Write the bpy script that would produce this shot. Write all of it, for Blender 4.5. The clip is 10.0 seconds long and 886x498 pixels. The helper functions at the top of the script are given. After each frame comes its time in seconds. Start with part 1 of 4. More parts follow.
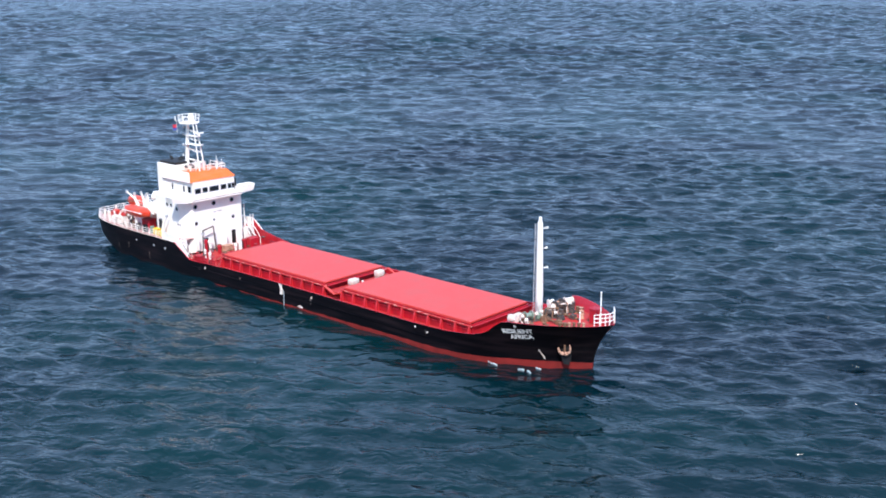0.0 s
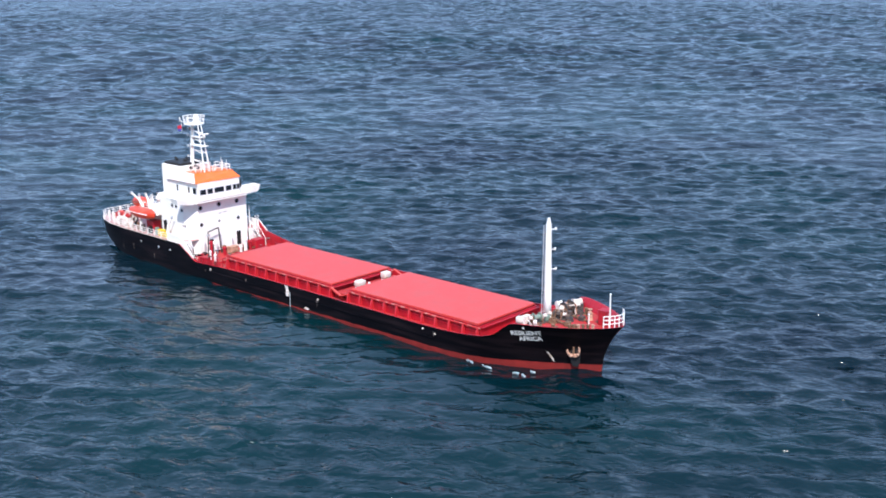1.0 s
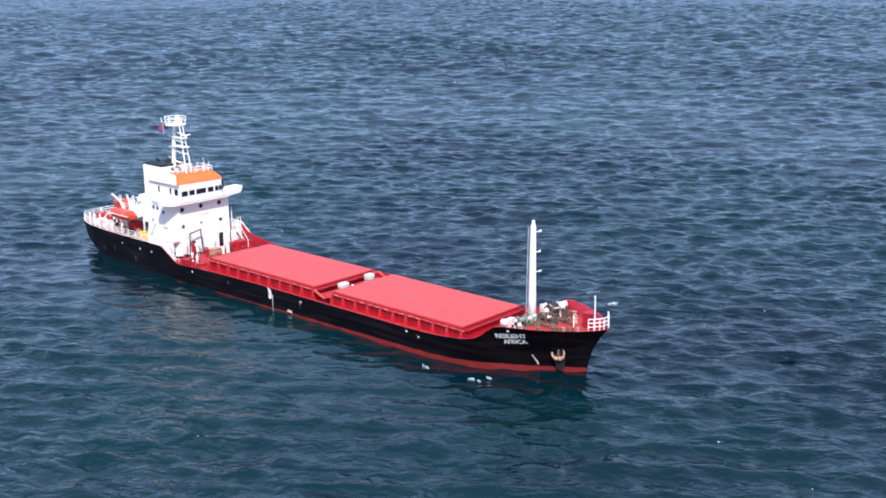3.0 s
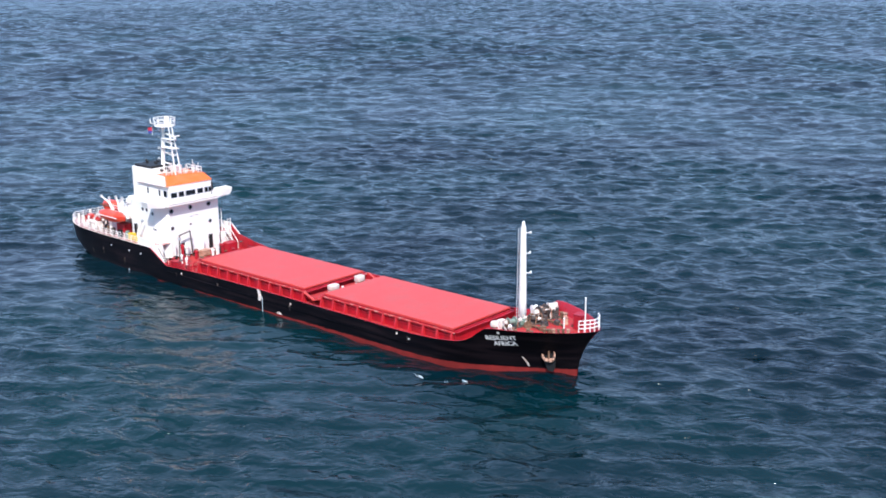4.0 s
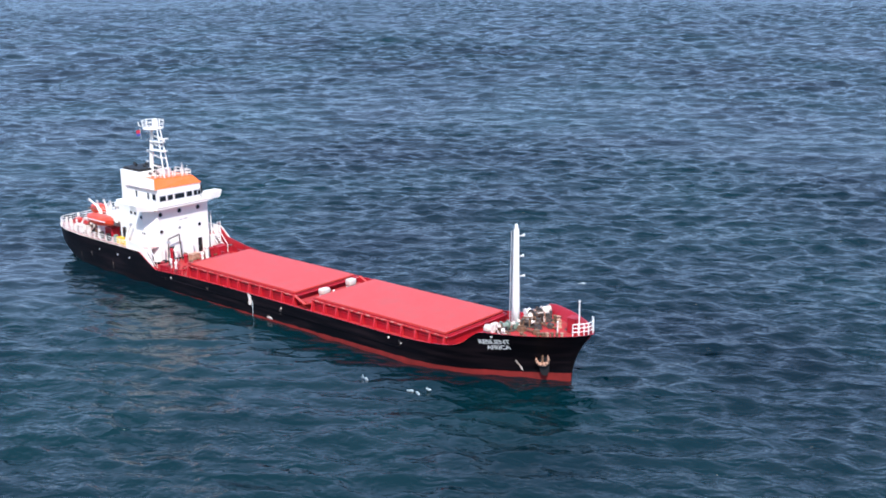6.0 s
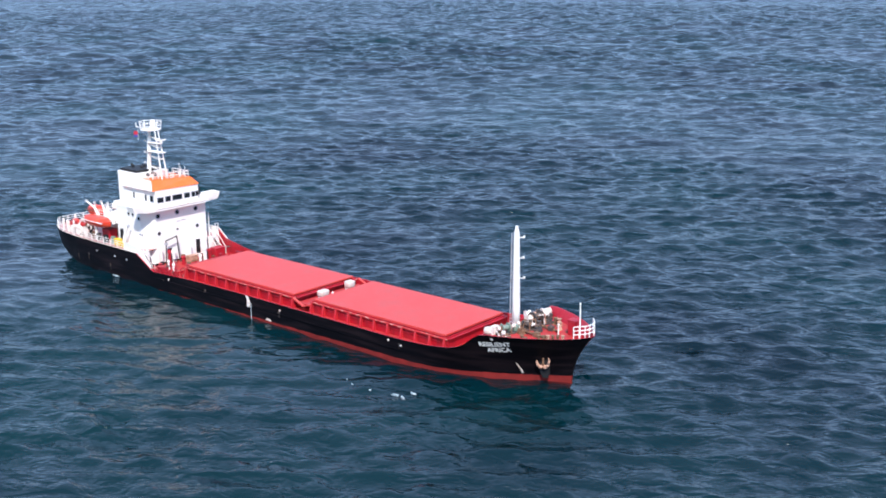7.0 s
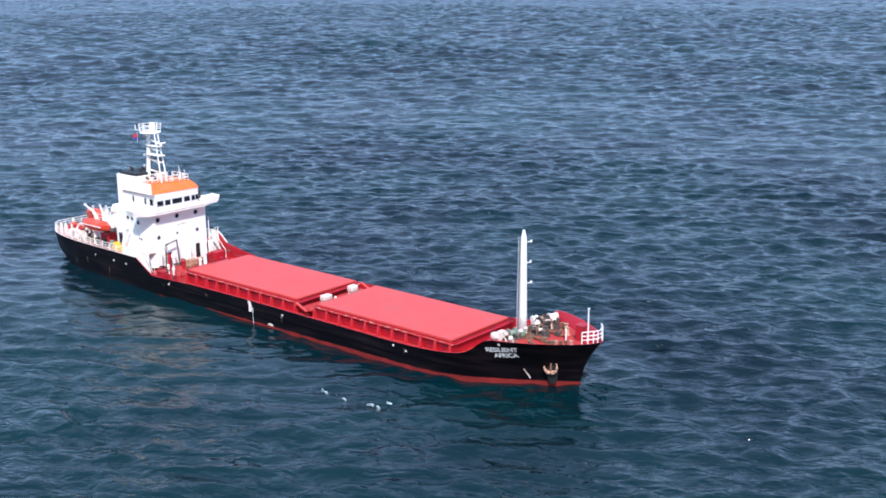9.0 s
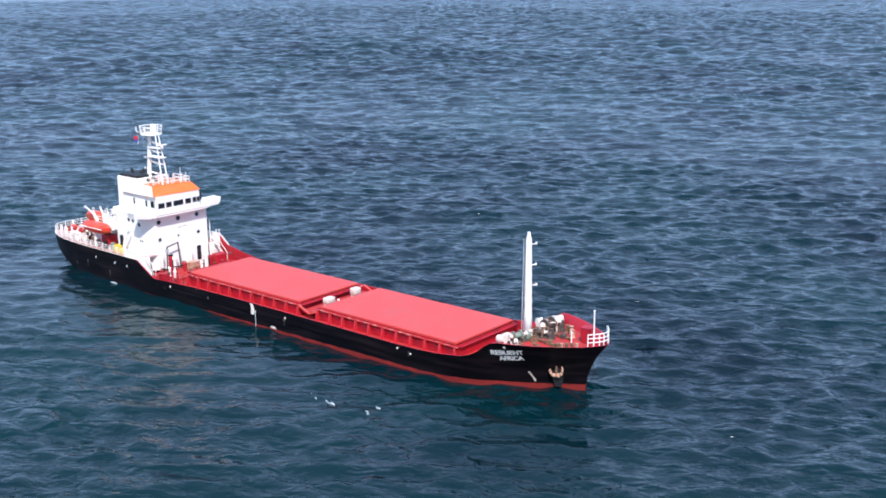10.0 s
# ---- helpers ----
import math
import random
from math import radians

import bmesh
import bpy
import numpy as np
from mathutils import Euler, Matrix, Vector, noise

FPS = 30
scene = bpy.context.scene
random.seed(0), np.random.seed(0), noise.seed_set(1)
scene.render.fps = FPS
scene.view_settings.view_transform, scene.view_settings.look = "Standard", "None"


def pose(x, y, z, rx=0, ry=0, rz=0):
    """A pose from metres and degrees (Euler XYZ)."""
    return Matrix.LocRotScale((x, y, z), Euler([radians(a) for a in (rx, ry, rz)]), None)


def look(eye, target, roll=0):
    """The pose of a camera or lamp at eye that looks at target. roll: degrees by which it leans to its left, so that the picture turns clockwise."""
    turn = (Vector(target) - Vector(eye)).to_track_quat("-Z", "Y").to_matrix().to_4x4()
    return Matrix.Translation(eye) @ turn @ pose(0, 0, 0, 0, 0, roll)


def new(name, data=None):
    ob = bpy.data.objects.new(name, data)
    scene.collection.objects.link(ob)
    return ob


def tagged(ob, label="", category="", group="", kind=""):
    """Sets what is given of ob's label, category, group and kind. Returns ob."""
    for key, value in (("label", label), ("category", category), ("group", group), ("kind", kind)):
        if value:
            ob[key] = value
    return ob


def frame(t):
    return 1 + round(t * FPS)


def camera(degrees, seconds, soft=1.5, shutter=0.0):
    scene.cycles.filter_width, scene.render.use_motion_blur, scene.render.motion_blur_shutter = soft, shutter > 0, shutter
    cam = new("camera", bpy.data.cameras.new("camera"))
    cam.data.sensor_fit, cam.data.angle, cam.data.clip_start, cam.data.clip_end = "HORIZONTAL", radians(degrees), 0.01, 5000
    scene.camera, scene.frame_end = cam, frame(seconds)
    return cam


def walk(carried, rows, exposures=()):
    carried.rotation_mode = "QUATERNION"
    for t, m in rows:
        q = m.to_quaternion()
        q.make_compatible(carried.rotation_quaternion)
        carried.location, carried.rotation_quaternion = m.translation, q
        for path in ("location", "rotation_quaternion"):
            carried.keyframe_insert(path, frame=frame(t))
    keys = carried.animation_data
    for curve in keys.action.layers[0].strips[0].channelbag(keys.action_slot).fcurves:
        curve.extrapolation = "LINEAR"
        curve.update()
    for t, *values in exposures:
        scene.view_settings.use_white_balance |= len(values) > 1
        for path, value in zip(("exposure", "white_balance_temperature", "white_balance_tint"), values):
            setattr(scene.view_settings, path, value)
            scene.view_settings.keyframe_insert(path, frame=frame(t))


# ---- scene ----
cam = camera(45.05, 10.0, soft=1.75)
PATH = [
    (0, (90.64, -75.88, 35.08), (24.674, -5.051, 9.956), -0.56),
    (0.5, (90.17, -75.86, 35.06), (24.146, -5.084, 9.941), -0.64),
    (1, (89.78, -75.83, 35.06), (23.720, -5.086, 9.935), -0.67),
    (1.5, (89.52, -75.77, 35.06), (23.632, -4.888, 9.893), -0.71),
    (2, (89.40, -75.66, 35.09), (23.785, -4.522, 9.915), -0.66),
    (2.5, (89.34, -75.49, 35.12), (24.053, -4.043, 9.939), -0.57),
    (4, (89.20, -74.82, 35.19), (24.766, -2.616, 9.999), -0.53),
    (4.5, (89.09, -74.62, 35.21), (24.846, -2.248, 10.000), -0.58),
    (5, (88.90, -74.44, 35.21), (24.834, -1.903, 10.036), -0.62),
    (5.5, (88.67, -74.30, 35.19), (24.760, -1.626, 10.029), -0.65),
    (7, (87.81, -74.04, 35.13), (24.308, -0.957, 10.082), -0.57),
    (7.5, (87.44, -73.99, 35.10), (24.050, -0.800, 10.095), -0.55),
    (8, (87.03, -73.97, 35.07), (23.755, -0.663, 10.139), -0.53),
    (8.5, (86.61, -73.98, 35.04), (23.486, -0.530, 10.150), -0.54),
    (9, (86.17, -74.01, 35.00), (23.173, -0.413, 10.199), -0.50),
    (9.5, (85.72, -74.04, 34.95), (22.840, -0.307, 10.232), -0.49),
    (10, (85.27, -74.07, 34.89), (22.500, -0.222, 10.265), -0.50),
]
walk(cam, [(t, look(e, a, r)) for t, e, a, r in PATH], [(0, 0.62, 6200, 13), (10, 0.62, 6200, 13)])

# ---- world, sun, exposure ----
SUN_DIR = Vector((2.5, -2.5, 4.0)).normalized()
world = bpy.data.worlds.new("sky")
world.use_nodes = True
wn = world.node_tree.nodes
sky = wn.new("ShaderNodeTexSky")
sky.sky_type, sky.sun_disc = "NISHITA", False
sky.sun_elevation = math.asin(SUN_DIR.z)
sky.sun_rotation = math.atan2(SUN_DIR.x, SUN_DIR.y)
sky.air_density, sky.dust_density, sky.ozone_density = 1.0, 0.1, 4.0
# a thin even haze over the clear sky
haze = wn.new("ShaderNodeMix")
haze.data_type = "RGBA"
haze.inputs[0].default_value = 0.86
haze.inputs[7].default_value = (2.42, 3.55, 5.4, 1)
world.node_tree.links.new(sky.outputs[0], haze.inputs[6])
world.node_tree.links.new(haze.outputs[2], wn["Background"].inputs[0])
wn["Background"].inputs[1].default_value = 0.160
scene.world = world
sun_data = bpy.data.lights.new("sun", "SUN")
sun_data.energy, sun_data.angle, sun_data.color = 3.7, radians(0.5), (1.0, 0.95, 0.88)
sun = new("sun", sun_data)
sun.matrix_world = look(SUN_DIR * 300, (0, 0, 0))


# ---- materials ----
def shader(name):
    m = bpy.data.materials.new(name)
    m.use_nodes = True
    return m, m.node_tree.nodes, m.node_tree.links, m.node_tree.nodes["Principled BSDF"]


def paint(name, base, second, rough=0.5, scale=1.2, stretch=(1, 1, 1), amount=0.5, metal=0.0, bump=0.02, fine=14.0, low=0.45, high=0.7):
    """Paint or metal with patches of a second colour at a coarse scale and grain at a fine one."""
    m, n, l, b = shader(name)
    tc, mp = n.new("ShaderNodeTexCoord"), n.new("ShaderNodeMapping")
    mp.inputs["Scale"].default_value = stretch
    l.new(tc.outputs["Object"], mp.inputs["Vector"])
    big, small = n.new("ShaderNodeTexNoise"), n.new("ShaderNodeTexNoise")
    big.inputs["Scale"].default_value, big.inputs["Detail"].default_value = scale, 6
    small.inputs["Scale"].default_value, small.inputs["Detail"].default_value = fine, 4
    l.new(mp.outputs[0], big.inputs["Vector"])
    l.new(mp.outputs[0], small.inputs["Vector"])
    ramp = n.new("ShaderNodeMapRange")
    ramp.inputs["From Min"].default_value, ramp.inputs["From Max"].default_value = low, high
    ramp.inputs["To Max"].default_value = amount
    l.new(big.outputs["Fac"], ramp.inputs["Value"])
    mix = n.new("ShaderNodeMix")
    mix.data_type = "RGBA"
    mix.inputs[6].default_value, mix.inputs[7].default_value = (*base, 1), (*second, 1)
    l.new(ramp.outputs[0], mix.inputs[0])
    hue = n.new("ShaderNodeHueSaturation")
    grain = n.new("ShaderNodeMapRange")
    grain.inputs["To Min"].default_value, grain.inputs["To Max"].default_value = 0.88, 1.12
    l.new(small.outputs["Fac"], grain.inputs["Value"])
    l.new(grain.outputs[0], hue.inputs["Value"])
    l.new(mix.outputs[2], hue.inputs["Color"])
    l.new(hue.outputs[0], b.inputs["Base Color"])
    bp = n.new("ShaderNodeBump")
    bp.inputs["Strength"].default_value, bp.inputs["Distance"].default_value = 0.4, bump
    l.new(small.outputs["Fac"], bp.inputs["Height"])
    l.new(bp.outputs[0], b.inputs["Normal"])
    b.inputs["Roughness"].default_value, b.inputs["Metallic"].default_value = rough, metal
    return m


def hull_paint():
    """Black topsides with rust and scuffs over red antifouling, parted by the painted waterline of a ship trimmed by the stern."""
    m = paint("hull_paint", (0.0030, 0.0026, 0.0038), (0.019, 0.012, 0.014), 0.42, 1.3, (0.14, 0.14, 1.6), 0.8, bump=0.02, fine=7.0, low=0.46, high=0.78)
    n, l = m.node_tree.nodes, m.node_tree.links
    b = n["Principled BSDF"]
    b.inputs["Specular IOR Level"].default_value = 0.08
    top = b.inputs["Base Color"].links[0].from_socket
    tc, sep = n.new("ShaderNodeTexCoord"), n.new("ShaderNodeSeparateXYZ")
    l.new(tc.outputs["Object"], sep.inputs[0])
    slope = n.new("ShaderNodeMath")
    slope.operation, slope.inputs[1].default_value, slope.inputs[2].default_value = "MULTIPLY_ADD", -0.0135, -0.12
    l.new(sep.outputs["X"], slope.inputs[0])
    add = n.new("ShaderNodeMath")
    l.new(sep.outputs["Z"], add.inputs[0])
    l.new(slope.outputs[0], add.inputs[1])
    wob = n.new("ShaderNodeTexNoise")
    wob.inputs["Scale"].default_value, wob.inputs["Detail"].default_value = 0.8, 5
    l.new(tc.outputs["Object"], wob.inputs["Vector"])
    edge = n.new("ShaderNodeMapRange")
    edge.inputs["From Min"].default_value, edge.inputs["From Max"].default_value = -0.03, 0.03
    wob2 = n.new("ShaderNodeMath")
    wob2.operation, wob2.inputs[1].default_value, wob2.inputs[2].default_value = "MULTIPLY_ADD", 0.22, -0.11
    l.new(wob.outputs["Fac"], wob2.inputs[0])
    add2 = n.new("ShaderNodeMath")
    l.new(add.outputs[0], add2.inputs[0])
    l.new(wob2.outputs[0], add2.inputs[1])
    l.new(add2.outputs[0], edge.inputs["Value"])
    red = n.new("ShaderNodeMix")
    red.data_type = "RGBA"
    red.inputs[6].default_value, red.inputs[7].default_value = (0.30, 0.030, 0.026, 1), (0.09, 0.016, 0.015, 1)
    l.new(wob.outputs["Fac"], red.inputs[0])
    mix = n.new("ShaderNodeMix")
    mix.data_type = "RGBA"
    l.new(edge.outputs[0], mix.inputs[0])
    l.new(red.outputs[2], mix.inputs[6])
    l.new(top, mix.inputs[7])
    l.new(mix.outputs[2], b.inputs["Base Color"])
    return m


def glass_dark():
    m, n, l, b = shader("dark_glass")
    b.inputs["Base Color"].default_value = (0.012, 0.014, 0.018, 1)
    b.inputs["Roughness"].default_value = 0.06
    return m


def sea_water():
    """Sea water: dark blue-green body under a glossy skin with ripples at three sizes."""
    m, n, l, b = shader("sea_water")
    tc = n.new("ShaderNodeTexCoord")
    body = n.new("ShaderNodeTexNoise")
    body.inputs["Scale"].default_value, body.inputs["Detail"].default_value = 0.018, 3
    l.new(tc.outputs["Object"], body.inputs["Vector"])
    mix = n.new("ShaderNodeMix")
    mix.data_type = "RGBA"
    mix.inputs[6].default_value, mix.inputs[7].default_value = (0.0004, 0.0052, 0.0112, 1), (0.0004, 0.0172, 0.0205, 1)
    patch = n.new("ShaderNodeMapRange")
    patch.inputs["From Min"].default_value, patch.inputs["From Max"].default_value = 0.36, 0.64
    l.new(body.outputs["Fac"], patch.inputs["Value"])
    l.new(patch.outputs[0], mix.inputs[0])
    l.new(mix.outputs[2], b.inputs["Base Color"])
    b.inputs["IOR"].default_value = 1.333
    gust, gusts = n.new("ShaderNodeTexNoise"), n.new("ShaderNodeMapRange")
    gust.inputs["Scale"].default_value, gust.inputs["Detail"].default_value = 0.03, 4
    l.new(tc.outputs["Object"], gust.inputs["Vector"])
    gusts.inputs["From Min"].default_value, gusts.inputs["From Max"].default_value = 0.35, 0.65
    gusts.inputs["To Min"].default_value, gusts.inputs["To Max"].default_value = 0.08, 0.14
    l.new(gust.outputs["Fac"], gusts.inputs["Value"])
    # smoother in the lee round the ship, ruffled by the wind on the open water
    dist, open_water, rough = n.new("ShaderNodeVectorMath"), n.new("ShaderNodeMapRange"), n.new("ShaderNodeMath")
    dist.operation = "LENGTH"
    l.new(tc.outputs["Object"], dist.inputs[0])
    open_water.inputs["From Min"].default_value, open_water.inputs["From Max"].default_value = 70, 600
    open_water.inputs["To Max"].default_value = 0.06
    l.new(dist.outputs["Value"], open_water.inputs["Value"])
    l.new(gusts.outputs[0], rough.inputs[0])
    l.new(open_water.outputs[0], rough.inputs[1])
    l.new(rough.outputs[0], b.inputs["Roughness"])
    # calmer water in the lee along the ship's side
    where, off_side, off_end, side_lee, end_lee, lee = (n.new("ShaderNodeSeparateXYZ"), n.new("ShaderNodeMath"), n.new("ShaderNodeMath"),
                                                       n.new("ShaderNodeMapRange"), n.new("ShaderNodeMapRange"), n.new("ShaderNodeMath"))
    l.new(tc.outputs["Object"], where.inputs[0])
    for gap, axis, middle, calm, near_by, away in ((off_side, "Y", -9.0, side_lee, 5, 18), (off_end, "X", -4.0, end_lee, 28, 44)):
        gap.operation, gap.inputs[1].default_value = "SUBTRACT", middle
        l.new(where.outputs[axis], gap.inputs[0])
        size_of = n.new("ShaderNodeMath")
        size_of.operation = "ABSOLUTE"
        l.new(gap.outputs[0], size_of.inputs[0])
        calm.interpolation_type = "SMOOTHSTEP"
        calm.inputs["From Min"].default_value, calm.inputs["From Max"].default_value = near_by, away
        calm.inputs["To Min"].default_value, calm.inputs["To Max"].default_value = 0.36, 0.85
        l.new(size_of.outputs[0], calm.inputs["Value"])
    lee.operation = "MAXIMUM"
    l.new(side_lee.outputs[0], lee.inputs[0])
    l.new(end_lee.outputs[0], lee.inputs[1])
    normal = None
    for size, along, dist, turn in ((0.12, 0.5, 0.70, 40), (0.40, 0.5, 0.56, 35), (0.85, 0.55, 0.28, 20), (1.9, 0.7, 0.06, 50), (5.0, 0.9, 0.012, 30)):
        mp, nz, bp = n.new("ShaderNodeMapping"), n.new("ShaderNodeTexNoise"), n.new("ShaderNodeBump")
        mp.vector_type = "TEXTURE"
        mp.inputs["Rotation"].default_value = (0, 0, radians(turn))
        mp.inputs["Scale"].default_value = (1 / along, 1, 1)
        l.new(tc.outputs["Object"], mp.inputs["Vector"])
        l.new(mp.outputs[0], nz.inputs["Vector"])
        nz.inputs["Scale"].default_value, nz.inputs["Detail"].default_value = size, 2.5
        nz.inputs["Roughness"].default_value, nz.inputs["Distortion"].default_value = 0.5, 0.3
        # ridges: folded noise gives sharp crests over round troughs
        fold, crest, flip = n.new("ShaderNodeMath"), n.new("ShaderNodeMath"), n.new("ShaderNodeMath")
        fold.operation, fold.inputs[1].default_value, fold.inputs[2].default_value = "MULTIPLY_ADD", 2.0, -1.0
        crest.operation = "ABSOLUTE"
        soft_crest = n.new("ShaderNodeMath")
        soft_crest.operation, soft_crest.inputs[1].default_value = "POWER", 1.35
        flip.operation, flip.inputs[1].default_value, flip.inputs[2].default_value = "MULTIPLY_ADD", -1.0, 1.0
        l.new(nz.outputs["Fac"], fold.inputs[0])
        l.new(fold.outputs[0], crest.inputs[0])
        l.new(crest.outputs[0], soft_crest.inputs[0])
        l.new(soft_crest.outputs[0], flip.inputs[0])
        half = n.new("ShaderNodeMath")
        half.operation = "ADD"
        l.new(flip.outputs[0], half.inputs[0])
        l.new(nz.outputs["Fac"], half.inputs[1])
        bp.inputs["Distance"].default_value = dist
        l.new(lee.outputs[0], bp.inputs["Strength"])
        l.new(half.outputs[0], bp.inputs["Height"])
        if normal:
            l.new(normal, bp.inputs["Normal"])
        normal = bp.outputs[0]
    l.new(normal, b.inputs["Normal"])
    return m


HULL = hull_paint()
WATER = sea_water()
GLASS = glass_dark()
WHITE = paint("white_paint", (0.86, 0.82, 0.76), (0.66, 0.55, 0.46), 0.45, 0.7, (1, 1, 0.35), 0.35, low=0.52, high=0.8)
GREY = paint("grey_paint", (0.42, 0.43, 0.45), (0.28, 0.25, 0.23), 0.5)
LID_RED = paint("hatch_red", (0.57, 0.051, 0.040), (0.48, 0.070, 0.058), 0.5, 0.5, (1, 1, 1), 0.6, fine=9)
DECK_RED = paint("deck_red", (0.45, 0.024, 0.024), (0.30, 0.045, 0.035), 0.6, 1.6, (1, 1, 1), 0.8)
# coaming bays' shade put into a darker red, lit stays into a brighter one
COAM_RED = paint("coaming_red", (0.40, 0.006, 0.018), (0.22, 0.012, 0.018), 0.5, 1.5, (1, 1, 0.4), 0.8)
STAY_RED = paint("stay_red", (0.52, 0.014, 0.026), (0.40, 0.05, 0.045), 0.5, 3.0, (1, 1, 0.4), 0.8)
LEDGE_RED = paint("ledge_red", (0.46, 0.030, 0.032), (0.58, 0.24, 0.20), 0.55, 1.8, (1, 1, 1), 0.9, low=0.5, high=0.62)
ORANGE = paint("orange_paint", (0.80, 0.14, 0.015), (0.72, 0.18, 0.05), 0.45, 0.9, (1, 1, 1), 0.5)
BOAT = paint("boat_orange", (0.70, 0.050, 0.022), (0.62, 0.12, 0.05), 0.4, 1.5)
BLACK = paint("black_paint", (0.006, 0.006, 0.007), (0.02, 0.017, 0.015), 0.6)
RUST = paint("rusty_steel", (0.16, 0.085, 0.05), (0.30, 0.16, 0.09), 0.8, 3.0, (1, 1, 1), 0.9, metal=0.1)
STEEL = paint("weathered_steel", (0.055, 0.05, 0.05), (0.17, 0.11, 0.08), 0.65, 4.0, (1, 1, 1), 0.9, metal=0.2)
GREEN = paint("green_paint", (0.17, 0.24, 0.19), (0.30, 0.30, 0.26), 0.5, 2.0)
YELLOW = paint("yellow_paint", (0.75, 0.50, 0.03), (0.5, 0.35, 0.08), 0.5, 2.0)
PALE = paint("pale_stained_paint", (0.74, 0.66, 0.60), (0.50, 0.30, 0.20), 0.6, 2.5, (1, 1, 0.6), 0.7)
ANCHOR = paint("rust_stained_anchor", (0.50, 0.29, 0.20), (0.28, 0.11, 0.06), 0.7, 3.5, (1, 1, 1), 0.9)
FOAM = paint("foam", (0.50, 0.56, 0.58), (0.22, 0.32, 0.36), 0.7, 3.0)
CREAM = paint("cream_paint", (0.66, 0.56, 0.50), (0.50, 0.34, 0.27), 0.5, 2.0, (1, 1, 0.5), 0.6)
POOP = paint("poop_deck_paint", (0.55, 0.30, 0.27), (0.40, 0.16, 0.13), 0.65, 1.2, (1, 1, 1), 0.8)
FLAG_RED = paint("flag_red", (0.55, 0.02, 0.04), (0.4, 0.02, 0.1), 0.7, 3.0)
FLAG_BLUE = paint("flag_blue", (0.05, 0.06, 0.30), (0.04, 0.04, 0.2), 0.7, 3.0)


# ---- building helpers ----
def finish(name, bm, material, smooth=False):
    bmesh.ops.recalc_face_normals(bm, faces=bm.faces)
    me = bpy.data.meshes.new(name)
    if smooth:
        for fc in bm.faces:
            fc.smooth = True
    bm.to_mesh(me)
    bm.free()
    for mt in material if isinstance(material, (list, tuple)) else [material]:
        me.materials.append(mt)
    return me


def part(name, bm, material, parent=None, label="", smooth=False):
    ob = new(name, finish(name, bm, material, smooth))
    ob.parent = parent
    return tagged(ob, label)


def thing(name, label, category, group="", kind="", at=(0, 0, 0)):
    ob = new(name)
    ob.empty_display_size = 0.3
    ob.location = at
    return tagged(ob, label, category, group, kind)


def box(bm, x0, x1, y0, y1, z0, z1, bevel=0.0, mat=0):
    """A box, bevelled where asked."""
    m = Matrix.LocRotScale(((x0 + x1) / 2, (y0 + y1) / 2, (z0 + z1) / 2), None, (abs(x1 - x0), abs(y1 - y0), abs(z1 - z0)))
    vs = bmesh.ops.create_cube(bm, size=1, matrix=m)["verts"]
    for fc in {fc for v in vs for fc in v.link_faces}:
        fc.material_index = mat
    if bevel:
        bmesh.ops.bevel(bm, geom=list({e for v in vs for e in v.link_edges}), offset=bevel, segments=2, affect="EDGES", profile=0.5)


def tube(bm, a, b, r, r2=None, seg=8, mat=0):
    a, b = Vector(a), Vector(b)
    d = b - a
    m = Matrix.Translation((a + b) / 2) @ d.to_track_quat("Z", "Y").to_matrix().to_4x4()
    vs = bmesh.ops.create_cone(bm, cap_ends=True, segments=seg, radius1=r, radius2=r if r2 is None else r2, depth=d.length, matrix=m)["verts"]
    for fc in {fc for v in vs for fc in v.link_faces}:
        fc.material_index = mat


def pipe(bm, pts, r, seg=8):
    for a, b in zip(pts, pts[1:]):
        tube(bm, a, b, r, seg=seg)
    for q in pts[1:-1]:
        bmesh.ops.create_uvsphere(bm, u_segments=seg, v_segments=5, radius=r * 1.02, matrix=Matrix.Translation(q))


def prism(bm, outline, z0, z1, mat=0):
    """An upright block over an outline of (x, y); z0 and z1 may be functions of x and y."""
    lo = [bm.verts.new((x, y, z0(x, y) if callable(z0) else z0)) for x, y in outline]
    hi = [bm.verts.new((x, y, z1(x, y) if callable(z1) else z1)) for x, y in outline]
    fs = [bm.faces.new(lo[::-1]), bm.faces.new(hi)]
    for i in range(len(lo)):
        j = (i + 1) % len(lo)
        fs.append(bm.faces.new((lo[i], lo[j], hi[j], hi[i])))
    for fc in fs:
        fc.material_index = mat


def slab(bm, pts, thick):
    """A plate of the given thickness on a polygon of points."""
    vs = [bm.verts.new(q) for q in pts]
    fc = bm.faces.new(vs)
    fc.normal_update()
    off = fc.normal * thick
    ws = [bm.verts.new(Vector(q) - off) for q in pts]
    bm.faces.new(ws[::-1])
    for i in range(len(vs)):
        j = (i + 1) % len(vs)
        bm.faces.new((vs[j], vs[i], ws[i], ws[j]))


def lathe(bm, profile, center, seg=12, axis=None):
    """A turned body from (radius, height) pairs, upright or along an axis."""
    m = Matrix.Translation(center)
    if axis is not None:
        m = m @ Vector(axis).to_track_quat("Z", "Y").to_matrix().to_4x4()
    rings = []
    for r, h in profile:
        rings.append([bm.verts.new(m @ Vector((max(r, 0.002) * math.cos(2 * math.pi * k / seg), max(r, 0.002) * math.sin(2 * math.pi * k / seg), h))) for k in range(seg)])
    for a, b in zip(rings, rings[1:]):
        for k in range(seg):
            j = (k + 1) % seg
            bm.faces.new((a[k], a[j], b[j], b[k]))
    bm.faces.new(rings[0][::-1])
    bm.faces.new(rings[-1])


def interp(x, xs, ys):
    return float(np.interp(x, xs, ys))


